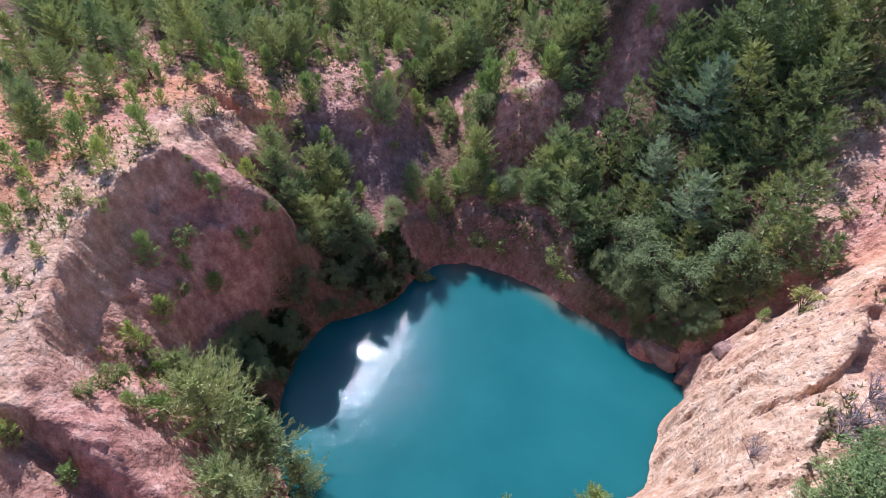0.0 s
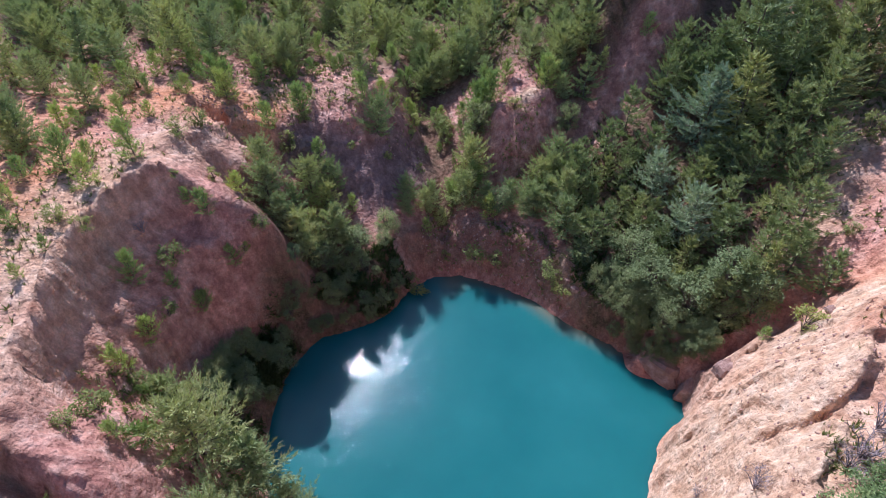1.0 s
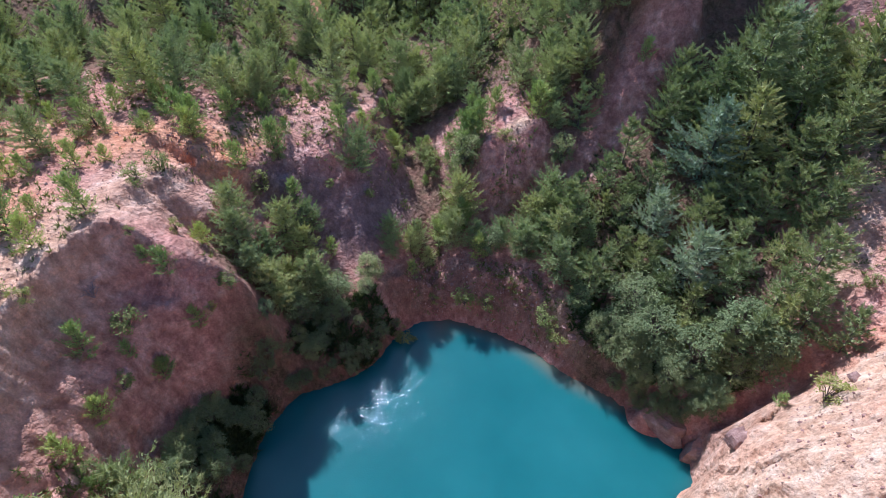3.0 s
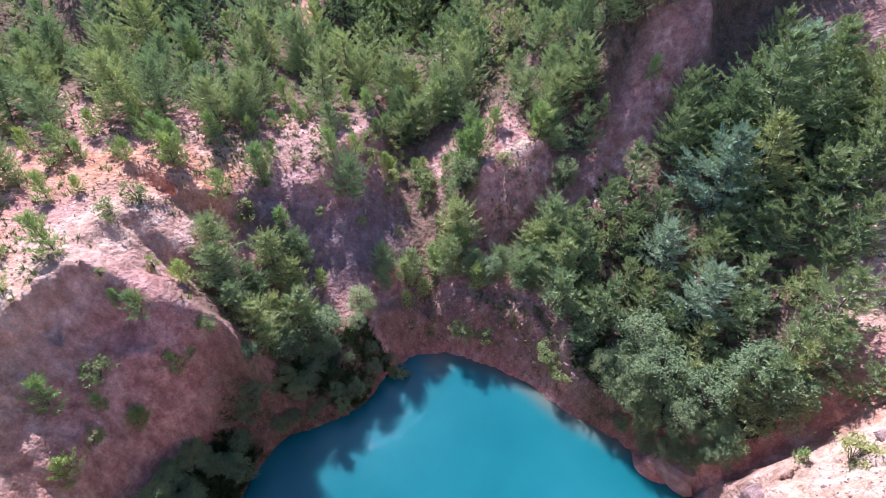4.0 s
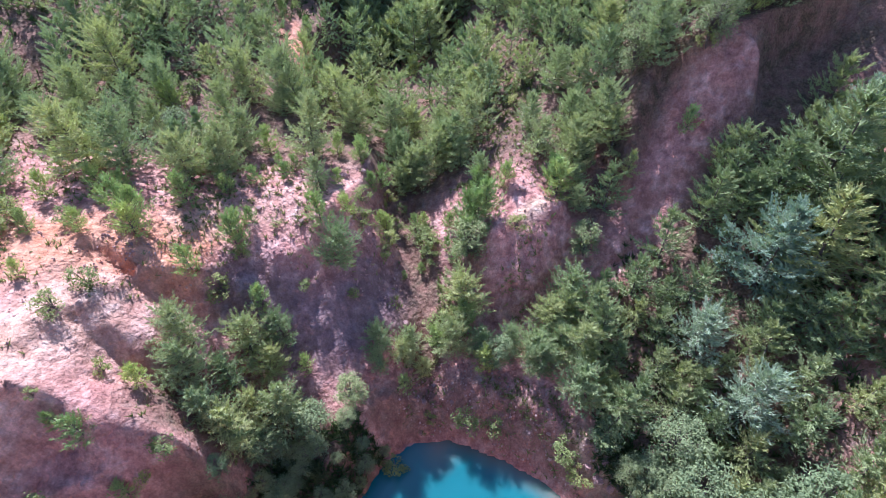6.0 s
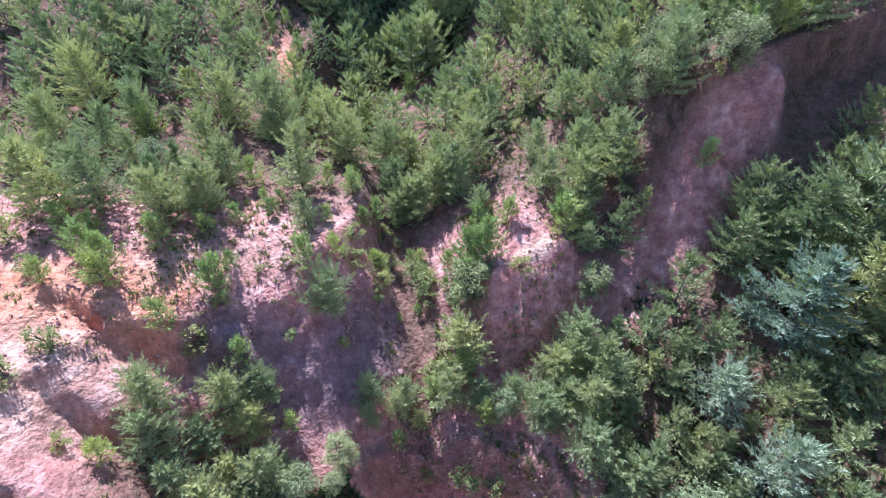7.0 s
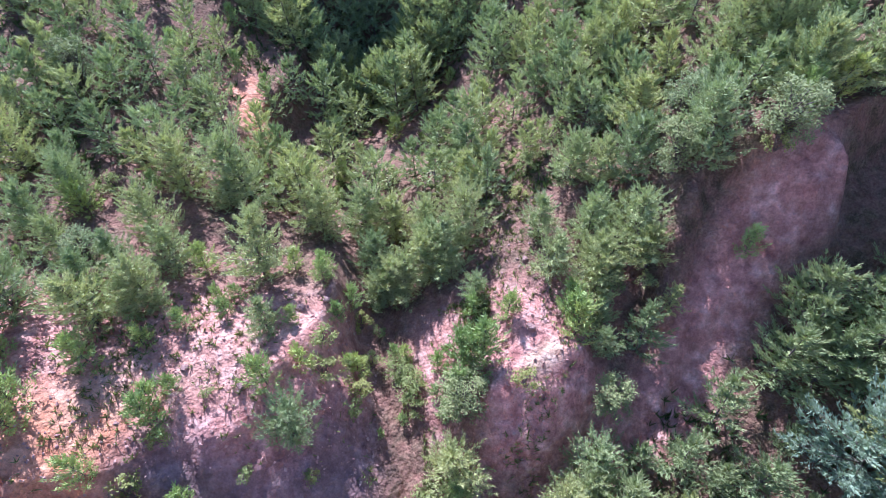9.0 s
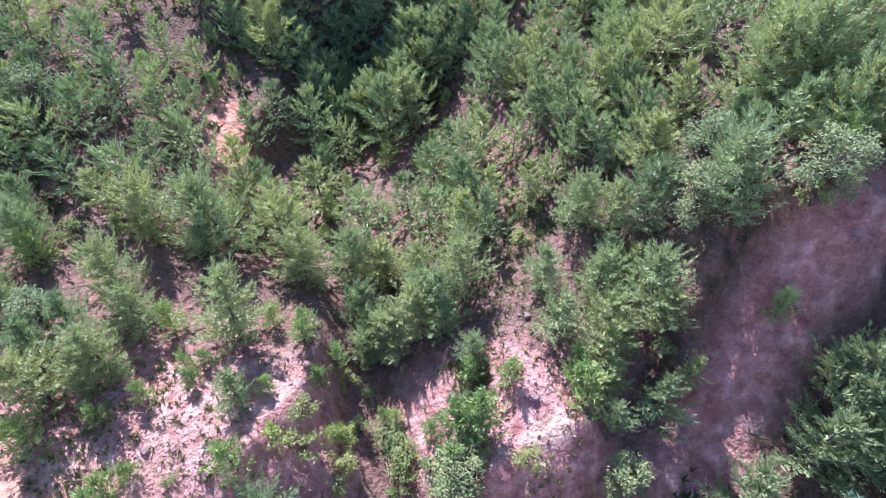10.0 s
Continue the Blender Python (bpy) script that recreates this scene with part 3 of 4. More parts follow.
def pine_meshes(seed, tall, spread, limbs, needles, low=0.05, lift=0.35, top=0.55, layered=0.0, size=0.24, blades=6, step=0.38, wide=0.24, core_blades=4):
    """A pine: tapered trunk, upswept limbs, and needle sprays on the outer part of limbs and side twigs."""
    gen = np.random.default_rng(seed)
    tv, tf = [], []
    bend = Vector((gen.uniform(-0.05, 0.05), gen.uniform(-0.05, 0.05), 0))
    trunk = [Vector((0, 0, -0.5)) + Vector((0, 0, (tall + 0.35) * k / 8)) + bend * tall * (k / 8) ** 2 for k in range(9)]
    tube(tv, tf, trunk, [0.013 * tall * (1 - 0.93 * k / 8) + 0.008 for k in range(9)], 5)
    turn, places, ways, inner, inner_ways = gen.uniform(0, 6.28), [], [], [], []
    lobes = gen.uniform(0, 6.28, 3)
    for k in range(limbs):
        u = (k + gen.random() * 0.8) / limbs
        if layered:
            whorl = max(4, limbs // 6)
            u = u * (1 - layered) + layered * (math.floor(u * whorl) + 0.5 + 0.16 * gen.normal()) / whorl
        h = min(0.985, low + (0.985 - low) * u)
        turn += 2.4 + gen.normal(0, 0.35)
        at = np.array(trunk[min(int(h * 8), 7)].lerp(trunk[min(int(h * 8) + 1, 8)], h * 8 - int(h * 8)))
        shape = min(1.0, 0.62 + 1.6 * (h - low)) * (1.02 - h) ** top * (1 + 0.16 * math.sin(turn + lobes[0]) + 0.12 * math.sin(2 * turn + lobes[1] + 5 * h))
        long = max(0.22, tall * spread * 1.12 * shape * gen.choice((0.72, 0.85, 0.95, 1.05, 1.15)))
        rise = lift * (0.35 + 1.7 * h ** 1.5) + gen.normal(0, 0.13)
        way = np.array((math.cos(turn), math.sin(turn), rise))
        way /= np.linalg.norm(way)
        flat = np.array((-way[1], way[0], 0.0))
        bow = np.array((0, 0, 0.24 * long))
        line = [at + way * long * q + bow * (q * q - 0.4 * q) for q in (0, 0.6, 1)]
        tube(tv, tf, line, [0.010 * long + 0.012, 0.014, 0.006], 3)
        for q in (0.1, 0.32, 0.55):
            inner.append(at + way * long * q + bow * (q * q - 0.4 * q))
            inner_ways.append(way + gen.normal(0, 0.5, 3))
        n = max(2, int(long * 0.8 / step))
        for i in range(n):
            q = 0.2 + 0.8 * (i + gen.random()) / n
            p = at + way * long * q + bow * (q * q - 0.4 * q)
            places.append(p)
            ways.append(way + (0, 0, 0.35))
            for side in (-1, 1):
                reach = min(0.75, 0.12 + 0.55 * (1.05 - q) * long)
                out = way * 0.8 + flat * side * gen.uniform(0.5, 1.0) + np.array((0, 0, gen.uniform(-0.05, 0.35) * (1 - 0.6 * layered)))
                out /= np.linalg.norm(out)
                d = 0.14
                while d < reach + 0.1:
                    places.append(p + out * d)
                    ways.append(out + (0, 0, 0.3))
                    d += step * 0.85
        shoot = way + (0, 0, 0.7)
        shoot /= np.linalg.norm(shoot)
        for d in (-0.14, 0.02, 0.2, 0.38, 0.56):
            places.append(line[2] + shoot * d * min(1.0, 0.3 + 0.6 * long))
            ways.append(shoot * 1.4)
    for d in (-0.3, -0.15, 0.0, 0.18, 0.34):
        places.append(np.array(trunk[8]) + (0, 0, d * tall / 5))
        ways.append(np.array((0, 0, 1.5)))
    cv = needle_sprays(gen, np.array(places), np.array(ways), size, blades, wide, 0.55 - 0.12 * layered, layered)
    core = needle_sprays(gen, np.array(inner), np.array(inner_ways), 0.105 * tall ** 0.8, core_blades, 0.42, 0.5, 0.3)
    cv = np.concatenate([cv, core])
    crown = mesh_of("crown", cv.tolist(), np.arange(len(cv)).reshape(-1, 3).tolist(), needles)
    return (mesh_of("trunk", tv, tf, BARK, True), crown)


def broad_meshes(seed, tall, wide, clumps, leaves, leaf, mat):
    rng = random.Random(seed)
    tv, tf, cv, cf = [], [], [], []
    trunk = [Vector((rng.gauss(0, 0.03) * k, rng.gauss(0, 0.03) * k, -0.3 + tall * 0.62 * k / 4)) for k in range(5)]
    tube(tv, tf, trunk, [0.02 * tall * (1 - 0.7 * k / 4) + 0.01 for k in range(5)], 6)
    for c in range(clumps):
        a, h = rng.uniform(0, 6.28), rng.uniform(0.22, 1.0)
        r = wide * math.sqrt(max(0.05, 1 - ((h - 0.5) / 0.58) ** 2)) * rng.uniform(0.35, 1.0)
        mid = Vector((math.cos(a) * r, math.sin(a) * r, h * tall * rng.uniform(0.9, 1.0)))
        root = trunk[0].lerp(trunk[4], min(1, max(0.2, h - 0.25)))
        bow = root.lerp(mid, 0.5) + Vector((0, 0, 0.1 * tall))
        tube(tv, tf, [root, bow, mid], [0.008 * tall + 0.008, 0.006 * tall + 0.005, 0.006], 3)
        size = wide * rng.uniform(0.22, 0.42)
        for _ in range(leaves):
            d = Vector((rng.gauss(0, 1), rng.gauss(0, 1), rng.gauss(0, 0.75)))
            p = mid + d.normalized() * size * rng.random() ** 0.45
            u = Vector((rng.gauss(0, 1), rng.gauss(0, 1), rng.gauss(0, 0.6))).normalized() * leaf * rng.uniform(0.7, 1.3)
            v = u.cross(Vector((rng.gauss(0, 0.5), rng.gauss(0, 0.5), 1))).normalized() * leaf * 0.5
            k = len(cv)
            cv.extend([tuple(p - u * 0.6 - v * 0.7), tuple(p - u * 0.6 + v * 0.7), tuple(p + u)])
            cf.append((k, k + 1, k + 2))
    return (mesh_of("trunk", tv, tf, BARK, True), mesh_of("crown", cv, cf, mat))


class Kind:
    """One kind of plant: meshes of some shapes, each as tall as its number says."""

    def __init__(self, name, label, category, group, shapes):
        self.name, self.label, self.category, self.group, self.shapes, self.first = name, label, category, group, shapes, {}

    def plant(self, x, y, tall, rng, sink=0.0, lean=4.0):
        near = min(abs(own - tall) for _, own in self.shapes)
        k = rng.choice([i for i, (_, own) in enumerate(self.shapes) if abs(own - tall) < near + 0.01])
        meshes, own = self.shapes[k]
        s = tall / own
        m = pose(x, y, float(height(x, y)) - sink, rng.gauss(0, lean), rng.gauss(0, lean), rng.uniform(0, 360)) @ Matrix.Diagonal((s * rng.uniform(0.88, 1.12), s * rng.uniform(0.88, 1.12), s, 1))
        if k in self.first:
            own_scale = self.first[k].scale
            return copy_thing(self.first[k], m @ Matrix.Diagonal((1 / own_scale[0], 1 / own_scale[1], 1 / own_scale[2], 1)))
        root = tagged(new(self.name), self.label, self.category, self.group)
        for name, me in zip(("trunk", "crown"), meshes):
            new(name, me).parent = root
        root.matrix_basis = m
        self.first[k] = root
        return root


PINES = Kind("pine_tree", "green young pine with a full bushy crown on clay", "tree", "pines in and around the pit",
             [(pine_meshes(10 + k, 5.0, (0.44, 0.49, 0.42, 0.50, 0.46, 0.45)[k], (58, 62, 52, 64, 54, 60)[k], PINE, low=(0.05, 0.03, 0.08, 0.04, 0.1, 0.05)[k], lift=(0.4, 0.5, 0.35, 0.55, 0.4, 0.45)[k], top=(0.65, 0.5, 0.8, 0.48, 0.7, 0.6)[k]), 5.0) for k in range(6)])
SLOPE = Kind("pine_tree", "green pine with layered sprays on the wooded slope", "tree", "pines on the wooded slope",
             [(pine_meshes(40 + k, 5.0, (0.42, 0.46, 0.40, 0.45, 0.42)[k], (36, 40, 32, 40, 36)[k], PINE_SLOPE, low=0.06, lift=0.36, top=(0.85, 0.75, 0.95, 0.8, 0.85)[k], layered=0.9), 5.0) for k in range(5)] + [(pine_meshes(46 + k, 8.5, (0.38, 0.42)[k], (60, 64)[k], PINE_SLOPE, low=0.05, lift=0.3, top=(0.85, 0.75)[k], layered=0.9, blades=5, size=0.28), 8.5) for k in range(2)])
FAR = Kind("pine_tree", "green pine in the dense wood behind the pit", "tree", "pines in the far wood",
           [(pine_meshes(20 + k, 5.0, (0.42, 0.46, 0.40)[k], 30, PINE, low=0.04, lift=0.4, top=(0.8, 0.65, 0.9)[k], layered=0.3, size=0.37, blades=5, step=0.76, wide=0.22, core_blades=3), 5.0) for k in range(3)])
BLUE = Kind("white_pine_tree", "pale blue-green pine standing out among darker pines", "tree", "pale pines",
            [(pine_meshes(30 + k, (5.0, 7.4)[k], 0.44, (56, 84)[k], PINE_BLUE, lift=0.35, top=0.7, layered=0.6), (5.0, 7.4)[k]) for k in range(2)])
BUSHY = Kind("pine_bush", "small bright green bushy pine on bare clay", "shrub", "small pines on bare clay",
             [(pine_meshes(50 + k, 2.0, 0.37, 24, PINE_YOUNG, low=0.03, lift=0.8, top=0.5, size=0.2, step=0.27, blades=4, wide=0.3, core_blades=2), 2.0) for k in range(4)])
BROAD = Kind("broadleaf_tree", "dense round broadleaf tree with green leaves", "tree", "broadleaf trees",
             [(broad_meshes(70 + k, 4.0, 1.75, 54, 52, 0.125, LEAF), 4.0) for k in range(3)])
SHRUB = Kind("yellow_shrub", "sparse yellow-green shrub on the slope", "shrub", "yellow-green shrubs",
             [(broad_meshes(90 + k, 1.2, 0.72, 18, 28, 0.085, LEAF_YELLOW), 1.2) for k in range(3)])


def twig_meshes(seed, tall, stems, mat):
    rng = random.Random(seed)
    tv, tf, cv, cf = [], [], [], []
    for k in range(stems):
        a, r = 6.28 * k / stems + rng.gauss(0, 0.3), rng.uniform(0.25, 0.75) * tall
        tip = Vector((math.cos(a) * r, math.sin(a) * r, tall * rng.uniform(0.6, 1.0)))
        mid = tip * 0.5 + Vector((rng.gauss(0, 0.08), rng.gauss(0, 0.08), 0.1 * tall))
        tube(tv, tf, [Vector((0, 0, -0.2)), mid, tip], [0.03, 0.02, 0.008], 4)
        for _ in range(9):
            s = rng.uniform(0.3, 1.0)
            p = mid.lerp(tip, s) if rng.random() < 0.7 else (mid * s)
            q = p + Vector((rng.gauss(0, 0.3), rng.gauss(0, 0.3), rng.uniform(0.05, 0.4))) * tall * 0.5
            tube(cv, cf, [p, p.lerp(q, 0.5) + Vector((0, 0, 0.03)), q], [0.014, 0.011, 0.005], 3)
    return (mesh_of("trunk", tv, tf, mat, True), mesh_of("crown", cv, cf, mat, True))


DRY = Kind("dead_shrub", "leafless grey-brown dead shrub of thin twigs", "shrub", "dead shrubs",
           [(twig_meshes(110 + k, 1.4, 13, bark_material("dry_twigs", (0.2, 0.15, 0.15), (0.46, 0.38, 0.37))), 1.4) for k in range(2)])
GREEN = Kind("green_shrub", "leafy bright green shrub beside the pale rock", "shrub", "green shrubs",
             [(broad_meshes(120 + k, 1.6, 1.0, 40, 44, 0.07, LEAF_GREEN), 1.6) for k in range(2)])
RNG = random.Random(3)
PLANTED = [(16.2 + 0.85 * k, 49.4 + 1.1 * k, 1.5) for k in range(8)] + [(-14.6, 79.4, 1.8), (-13.2, 76.8, 1.8), (-15.6, 81.6, 1.5), (-11.6, 85.0, 2.2)]


def clear(x, y, room):
    return all((x - a) ** 2 + (y - b) ** 2 > (room * r) ** 2 for a, b, r in PLANTED)


def scatter(kind, count, ring, low, high, room):
    """Plants in a ring of the plan, no two too near."""
    xs, ys = [p[0] for p in ring], [p[1] for p in ring]
    done = tries = 0
    while done < count and tries < count * 60:
        tries += 1
        x, y = RNG.uniform(min(xs), max(xs)), RNG.uniform(min(ys), max(ys))
        if not inside(x, y, ring) or not clear(x, y, room) or height(x, y) < 0.3:
            continue
        kind.plant(x, y, RNG.uniform(low, high), RNG)
        PLANTED.append((x, y, 1.0))
        done += 1


def grow(kind, places):
    for x, y, tall in places:
        kind.plant(x, y, tall, RNG, sink=0.05)
        PLANTED.append((x, y, 0.5 + 0.2 * tall))


# plants by their place and height, from the pond outwards
grow(PINES, [(-15.3, 17.5, 6.6), (-13.2, 17.1, 6.8), (-12.5, 13.1, 5.6), (-10.4, 16.1, 3.9), (-18.1, 21.5, 4.7), (-32.1, 37.9, 4), (-31.5, 36.3, 3.1), (-15.5, 41.1, 3.5), (-14.8, 38.7, 4), (-13.4, 36.8, 3.9), (-12.8, 40, 3.3), (-12.3, 37.4, 2.5), (-12, 36, 4.6), (-11.2, 38.7, 3), (-11, 36.6, 4.6), (-10.8, 41.3, 3.6), (-10, 38.4, 5), (-9, 39, 3.3), (12, 40.2, 4.9)])
grow(SLOPE, [(22.6, 30, 4.6), (29, 28.1, 4.3), (12.6, 41.5, 4.3), (14.2, 37.8, 5.4), (14.9, 42, 3.1), (15.4, 38.6, 5.1), (19.8, 36.8, 3.6), (21.8, 34.6, 3.9), (23.9, 40, 4.4), (24.1, 41.8, 4.4), (24.2, 35, 5)])
grow(PINES, [(-39.1, 48.6, 5.6), (-37.7, 53.5, 4.4), (-36.2, 42.4, 3.6), (-35.3, 46.5, 4), (-34.8, 52.9, 5), (-31.1, 52, 4.1), (-30.3, 44.2, 3.7), (-12.1, 42.6, 4.4), (-9.9, 43.7, 3), (-6, 48.6, 4.1), (-3.2, 44.2, 2.8), (-2.9, 42.8, 2.6), (-1.2, 43.8, 2.8), (-0.6, 44.5, 3), (0.6, 43.4, 2.2), (2.8, 44.8, 3.8), (3.6, 47.3, 4.6), (5, 44.4, 3)])
grow(SLOPE, [(24.2, 30.6, 5), (25, 37.4, 4.3), (26, 30.8, 5), (26.1, 31.8, 5), (26.2, 41.3, 5.2), (26.9, 39.1, 4.4), (27.6, 30.4, 4.6), (27.9, 40.5, 5.8), (28.1, 31.9, 3.5), (28.5, 33.3, 5.8), (29.2, 39.9, 4.9), (31.6, 38.6, 4.4)])
grow(PINES, [(7.2, 44.2, 3), (9, 43.4, 3.4), (9.6, 42.4, 3.8), (10.6, 45.8, 3.4), (10.4, 43.6, 3.8), (11.6, 46, 3.4), (12.2, 47.2, 3.8), (12, 43, 5)])
grow(SLOPE, [(13.4, 44.8, 5.4), (14, 43.5, 5), (15.3, 53.2, 4.7), (16.7, 46.7, 4.6), (17.7, 43.5, 3.8), (18.9, 48.7, 5.5), (20.6, 45.4, 4.7), (22.1, 50.2, 5.6), (23.4, 51.6, 5.4), (23.6, 53.5, 3.3), (24.2, 49.8, 5.1), (24.4, 53.2, 5), (25.3, 42.6, 3.8), (26, 49.7, 7.3), (27.5, 44.7, 8.1), (29, 48.2, 5.7), (29.2, 49.9, 9.8), (29.6, 53.1, 4.7), (30.4, 42.9, 6.1), (31.3, 46.1, 8.4)])
grow(PINES, [(-31.5, 65, 4.2), (-28.4, 61.7, 4.4), (-25.4, 54.9, 5.8), (-24.8, 61.5, 4.2), (-22.8, 55, 5.2), (-22.7, 64.9, 3.9), (-21.8, 59.5, 3.5), (-19.1, 56.5, 3.7), (-17.9, 54.3, 4.5), (-17.8, 58.5, 3.8), (-16.6, 61.6, 4.5), (-15.8, 55.1, 3.1), (-15.6, 56.3, 4.2), (-14.7, 59.2, 3.9), (-13, 66, 2.6), (-9.1, 59, 5.9), (-7.8, 54.2, 2.8), (-6.2, 65.3, 4.8), (-2.4, 62.5, 3.7), (-1.6, 60.1, 3.1), (-1.4, 60.5, 4.4), (0.2, 60.6, 4.2)])
grow(SLOPE, [(31.7, 42.1, 8), (33, 49.3, 8.7), (33.5, 42.6, 6.1), (33.9, 53.2, 6.6), (34.1, 45.2, 8.8), (36, 48.4, 9.8), (36.4, 45.7, 9.6), (36.8, 43.1, 6.3)])
grow(PINES, [(2, 65.2, 3.7), (1.8, 61.4, 4.2), (2.6, 63, 3.8), (3.4, 61.5, 5), (3.8, 60.4, 3), (5, 63.2, 5), (5.4, 57.8, 2.2), (9.9, 61.2, 3.6), (10, 58.2, 3.7), (12.5, 65.9, 4.1), (13, 60.2, 4.2), (14.3, 63.9, 4), (15.7, 58.7, 5.1), (15.9, 62.9, 4.7), (19.5, 62.8, 2.8), (19.6, 61, 5), (24.4, 62.9, 4.9), (24.6, 62.4, 4.6), (26.8, 65.4, 4.7), (27.8, 63.2, 5.0)])
grow(SLOPE, [(16.9, 54.5, 2.7), (16.2, 57.2, 4.2)])
grow(PINES, [(29.8, 63.6, 4.9), (-27.7, 67.4, 5.3), (-24.5, 67.3, 4), (-16.1, 66.8, 4.9), (-11.4, 66.8, 6.4), (-3, 66.4, 4.3), (-0.6, 66.3, 4.5), (5.3, 67.5, 4.7), (16.7, 66.9, 4.5), (20.9, 66.1, 3.4), (22.2, 67.7, 6), (24.4, 66.6, 6), (26.1, 68, 6.2)])
grow(SLOPE, [(29, 54, 4.2), (31.4, 56, 5)])
grow(FAR, [(-34.0, 74.4, 6.0), (-33.4, 70.5, 4.5), (-32.9, 73.1, 4.0), (-30.3, 73.9, 5.2), (-24.8, 72.9, 4.8), (-23.0, 75.2, 4.8), (-22.1, 69.8, 4.5), (-19.4, 68.9, 3.9), (-17.9, 72.6, 4.5), (-14.8, 74.1, 5.0), (-11.8, 72.9, 5.4), (-10.0, 72.5, 4.8), (-8.1, 69.1, 5.2), (-6.1, 73.5, 5.7), (1.0, 73.0, 4.3), (3.3, 74.7, 4.9), (6.0, 72.7, 5.6), (7.2, 69.4, 4.4), (9.4, 73.6, 4.7), (11.5, 75.8, 4.2), (13.1, 74.8, 4.7), (13.9, 71.2, 4.3), (15.1, 74.1, 5.1), (16.8, 70.3, 4.4), (17.1, 74.3, 5.1), (18.9, 73.7, 5.2), (19.1, 68.6, 4.6), (24.5, 71.2, 5.0), (-27.0, 82.5, 3.6), (-24.1, 82.8, 4.8)])
grow(FAR, [(-21.3, 78.7, 5.0), (-19.8, 84.7, 4.8), (-18.4, 79.1, 4.9), (-17.1, 84.8, 3.6), (-11.9, 78.8, 3.6), (-11.3, 88.8, 6.9), (-11.0, 81.6, 4.2), (-8.2, 82.5, 6.7), (-0.8, 82.2, 7.3), (2.1, 89.7, 6.6), (8.1, 84.2, 6.3), (9.8, 87.3, 5.0), (12.4, 81.7, 4.5), (16.9, 79.2, 3.7), (-15.3, 90.2, 5.2), (-8.9, 96.1, 7.5), (-5.7, 97.0, 7.3), (-2.9, 97.5, 7.5), (0.6, 96.8, 7.5), (4.3, 93.9, 6.4)])
grow(BLUE, [(22.3, 37.2, 5.9), (20.4, 42.1, 5.0), (24.7, 45.2, 7.9), (31.6, 52.3, 6.9)])
grow(BUSHY, [(-22.2, 12.8, 1.8), (-19.6, 11.9, 1.6), (-18.3, 16.3, 1.7), (-17.3, 16.9, 2.5), (4.6, 14.1, 2.2), (10.7, 14.5, 3.0), (-28.0, 26.0, 1.8), (-27.9, 28.1, 1.5), (-26.2, 21.8, 0.8), (-25.4, 24.0, 1.1), (-24.9, 26.3, 1.1), (-21.6, 27.7, 2.5), (-20.7, 21.7, 2.2), (-20.2, 24.5, 2.0), (-19.6, 28.5, 1.4), (-19.3, 20.7, 1.9), (-18.4, 28.6, 1.6), (-18.2, 29.1, 1.4), (23.6, 24.9, 1.1), (-31.1, 32.3, 2.2), (-30.6, 40.3, 2.2), (-29.7, 33.1, 1.8), (-29.3, 40.7, 1.8), (-29.3, 30.6, 1.4), (-27.5, 34.5, 3.0), (-26.4, 41.8, 2.2), (-26.1, 35.7, 1.6), (-24.8, 32.5, 2.3), (-22.9, 36.0, 3.0), (-19.0, 33.8, 1.3)])
grow(BUSHY, [(-17.6, 33.4, 1.9), (-16.9, 37.5, 2.1), (-16.1, 31.7, 1.7), (-8.3, 41.9, 1.8), (-1.0, 41.9, 1.7), (-27.1, 51.0, 2.2), (-24.6, 42.8, 1.3), (-21.4, 50.1, 2.8), (-19.8, 48.7, 3.0), (-19.6, 47.6, 2.7), (-17.4, 51.7, 2.8), (-15.6, 45.6, 2.3), (-14.9, 53.0, 1.8), (-13.3, 48.4, 2.9), (-13.3, 49.4, 2.2), (-12.5, 50.4, 1.5), (-11.4, 45.2, 2.3), (-7.3, 50.7, 2.7), (-5.6, 52.3, 1.8), (-3.2, 53.6, 1.6), (-2.8, 54.0, 2.0), (-1.2, 50.2, 0.8), (0.2, 51.4, 1.1), (1.6, 45.0, 2.4), (2.4, 52.2, 1.3), (2.6, 54, 1.8), (3.2, 50.8, 1.6), (3.8, 46.4, 3.0), (4.1, 51.9, 3.0), (4.2, 53.8, 3.0)])
grow(BUSHY, [(5.0, 53.2, 3.0), (5.3, 42.9, 2.6), (5.6, 53.1, 3.4), (11.3, 53.7, 3.0), (-22.0, 63.6, 2.8), (-12.9, 54.6, 1.7), (-12.9, 59.2, 2.4), (-11.4, 56.5, 1.5), (-10.6, 55.5, 1.5), (-10.2, 56.9, 1.4), (-7.2, 59.9, 2.0), (-6.5, 55.1, 1.5), (-5.0, 58.5, 2.0), (-4.9, 59.6, 2.0), (-4.0, 56.4, 1.8), (-3.4, 58.4, 2.0), (-0.4, 55.6, 1.6), (0.4, 55.3, 1.4), (5.2, 56.6, 2.1), (7.3, 55.6, 2.1), (11.2, 54.9, 3.0), (11.4, 55.8, 2.2), (21.4, 56.4, 1.9), (23.8, 65.0, 2.4), (23.6, 61.2, 2.6), (26.3, 62.2, 2.7), (28.6, 63.2, 2.4)])
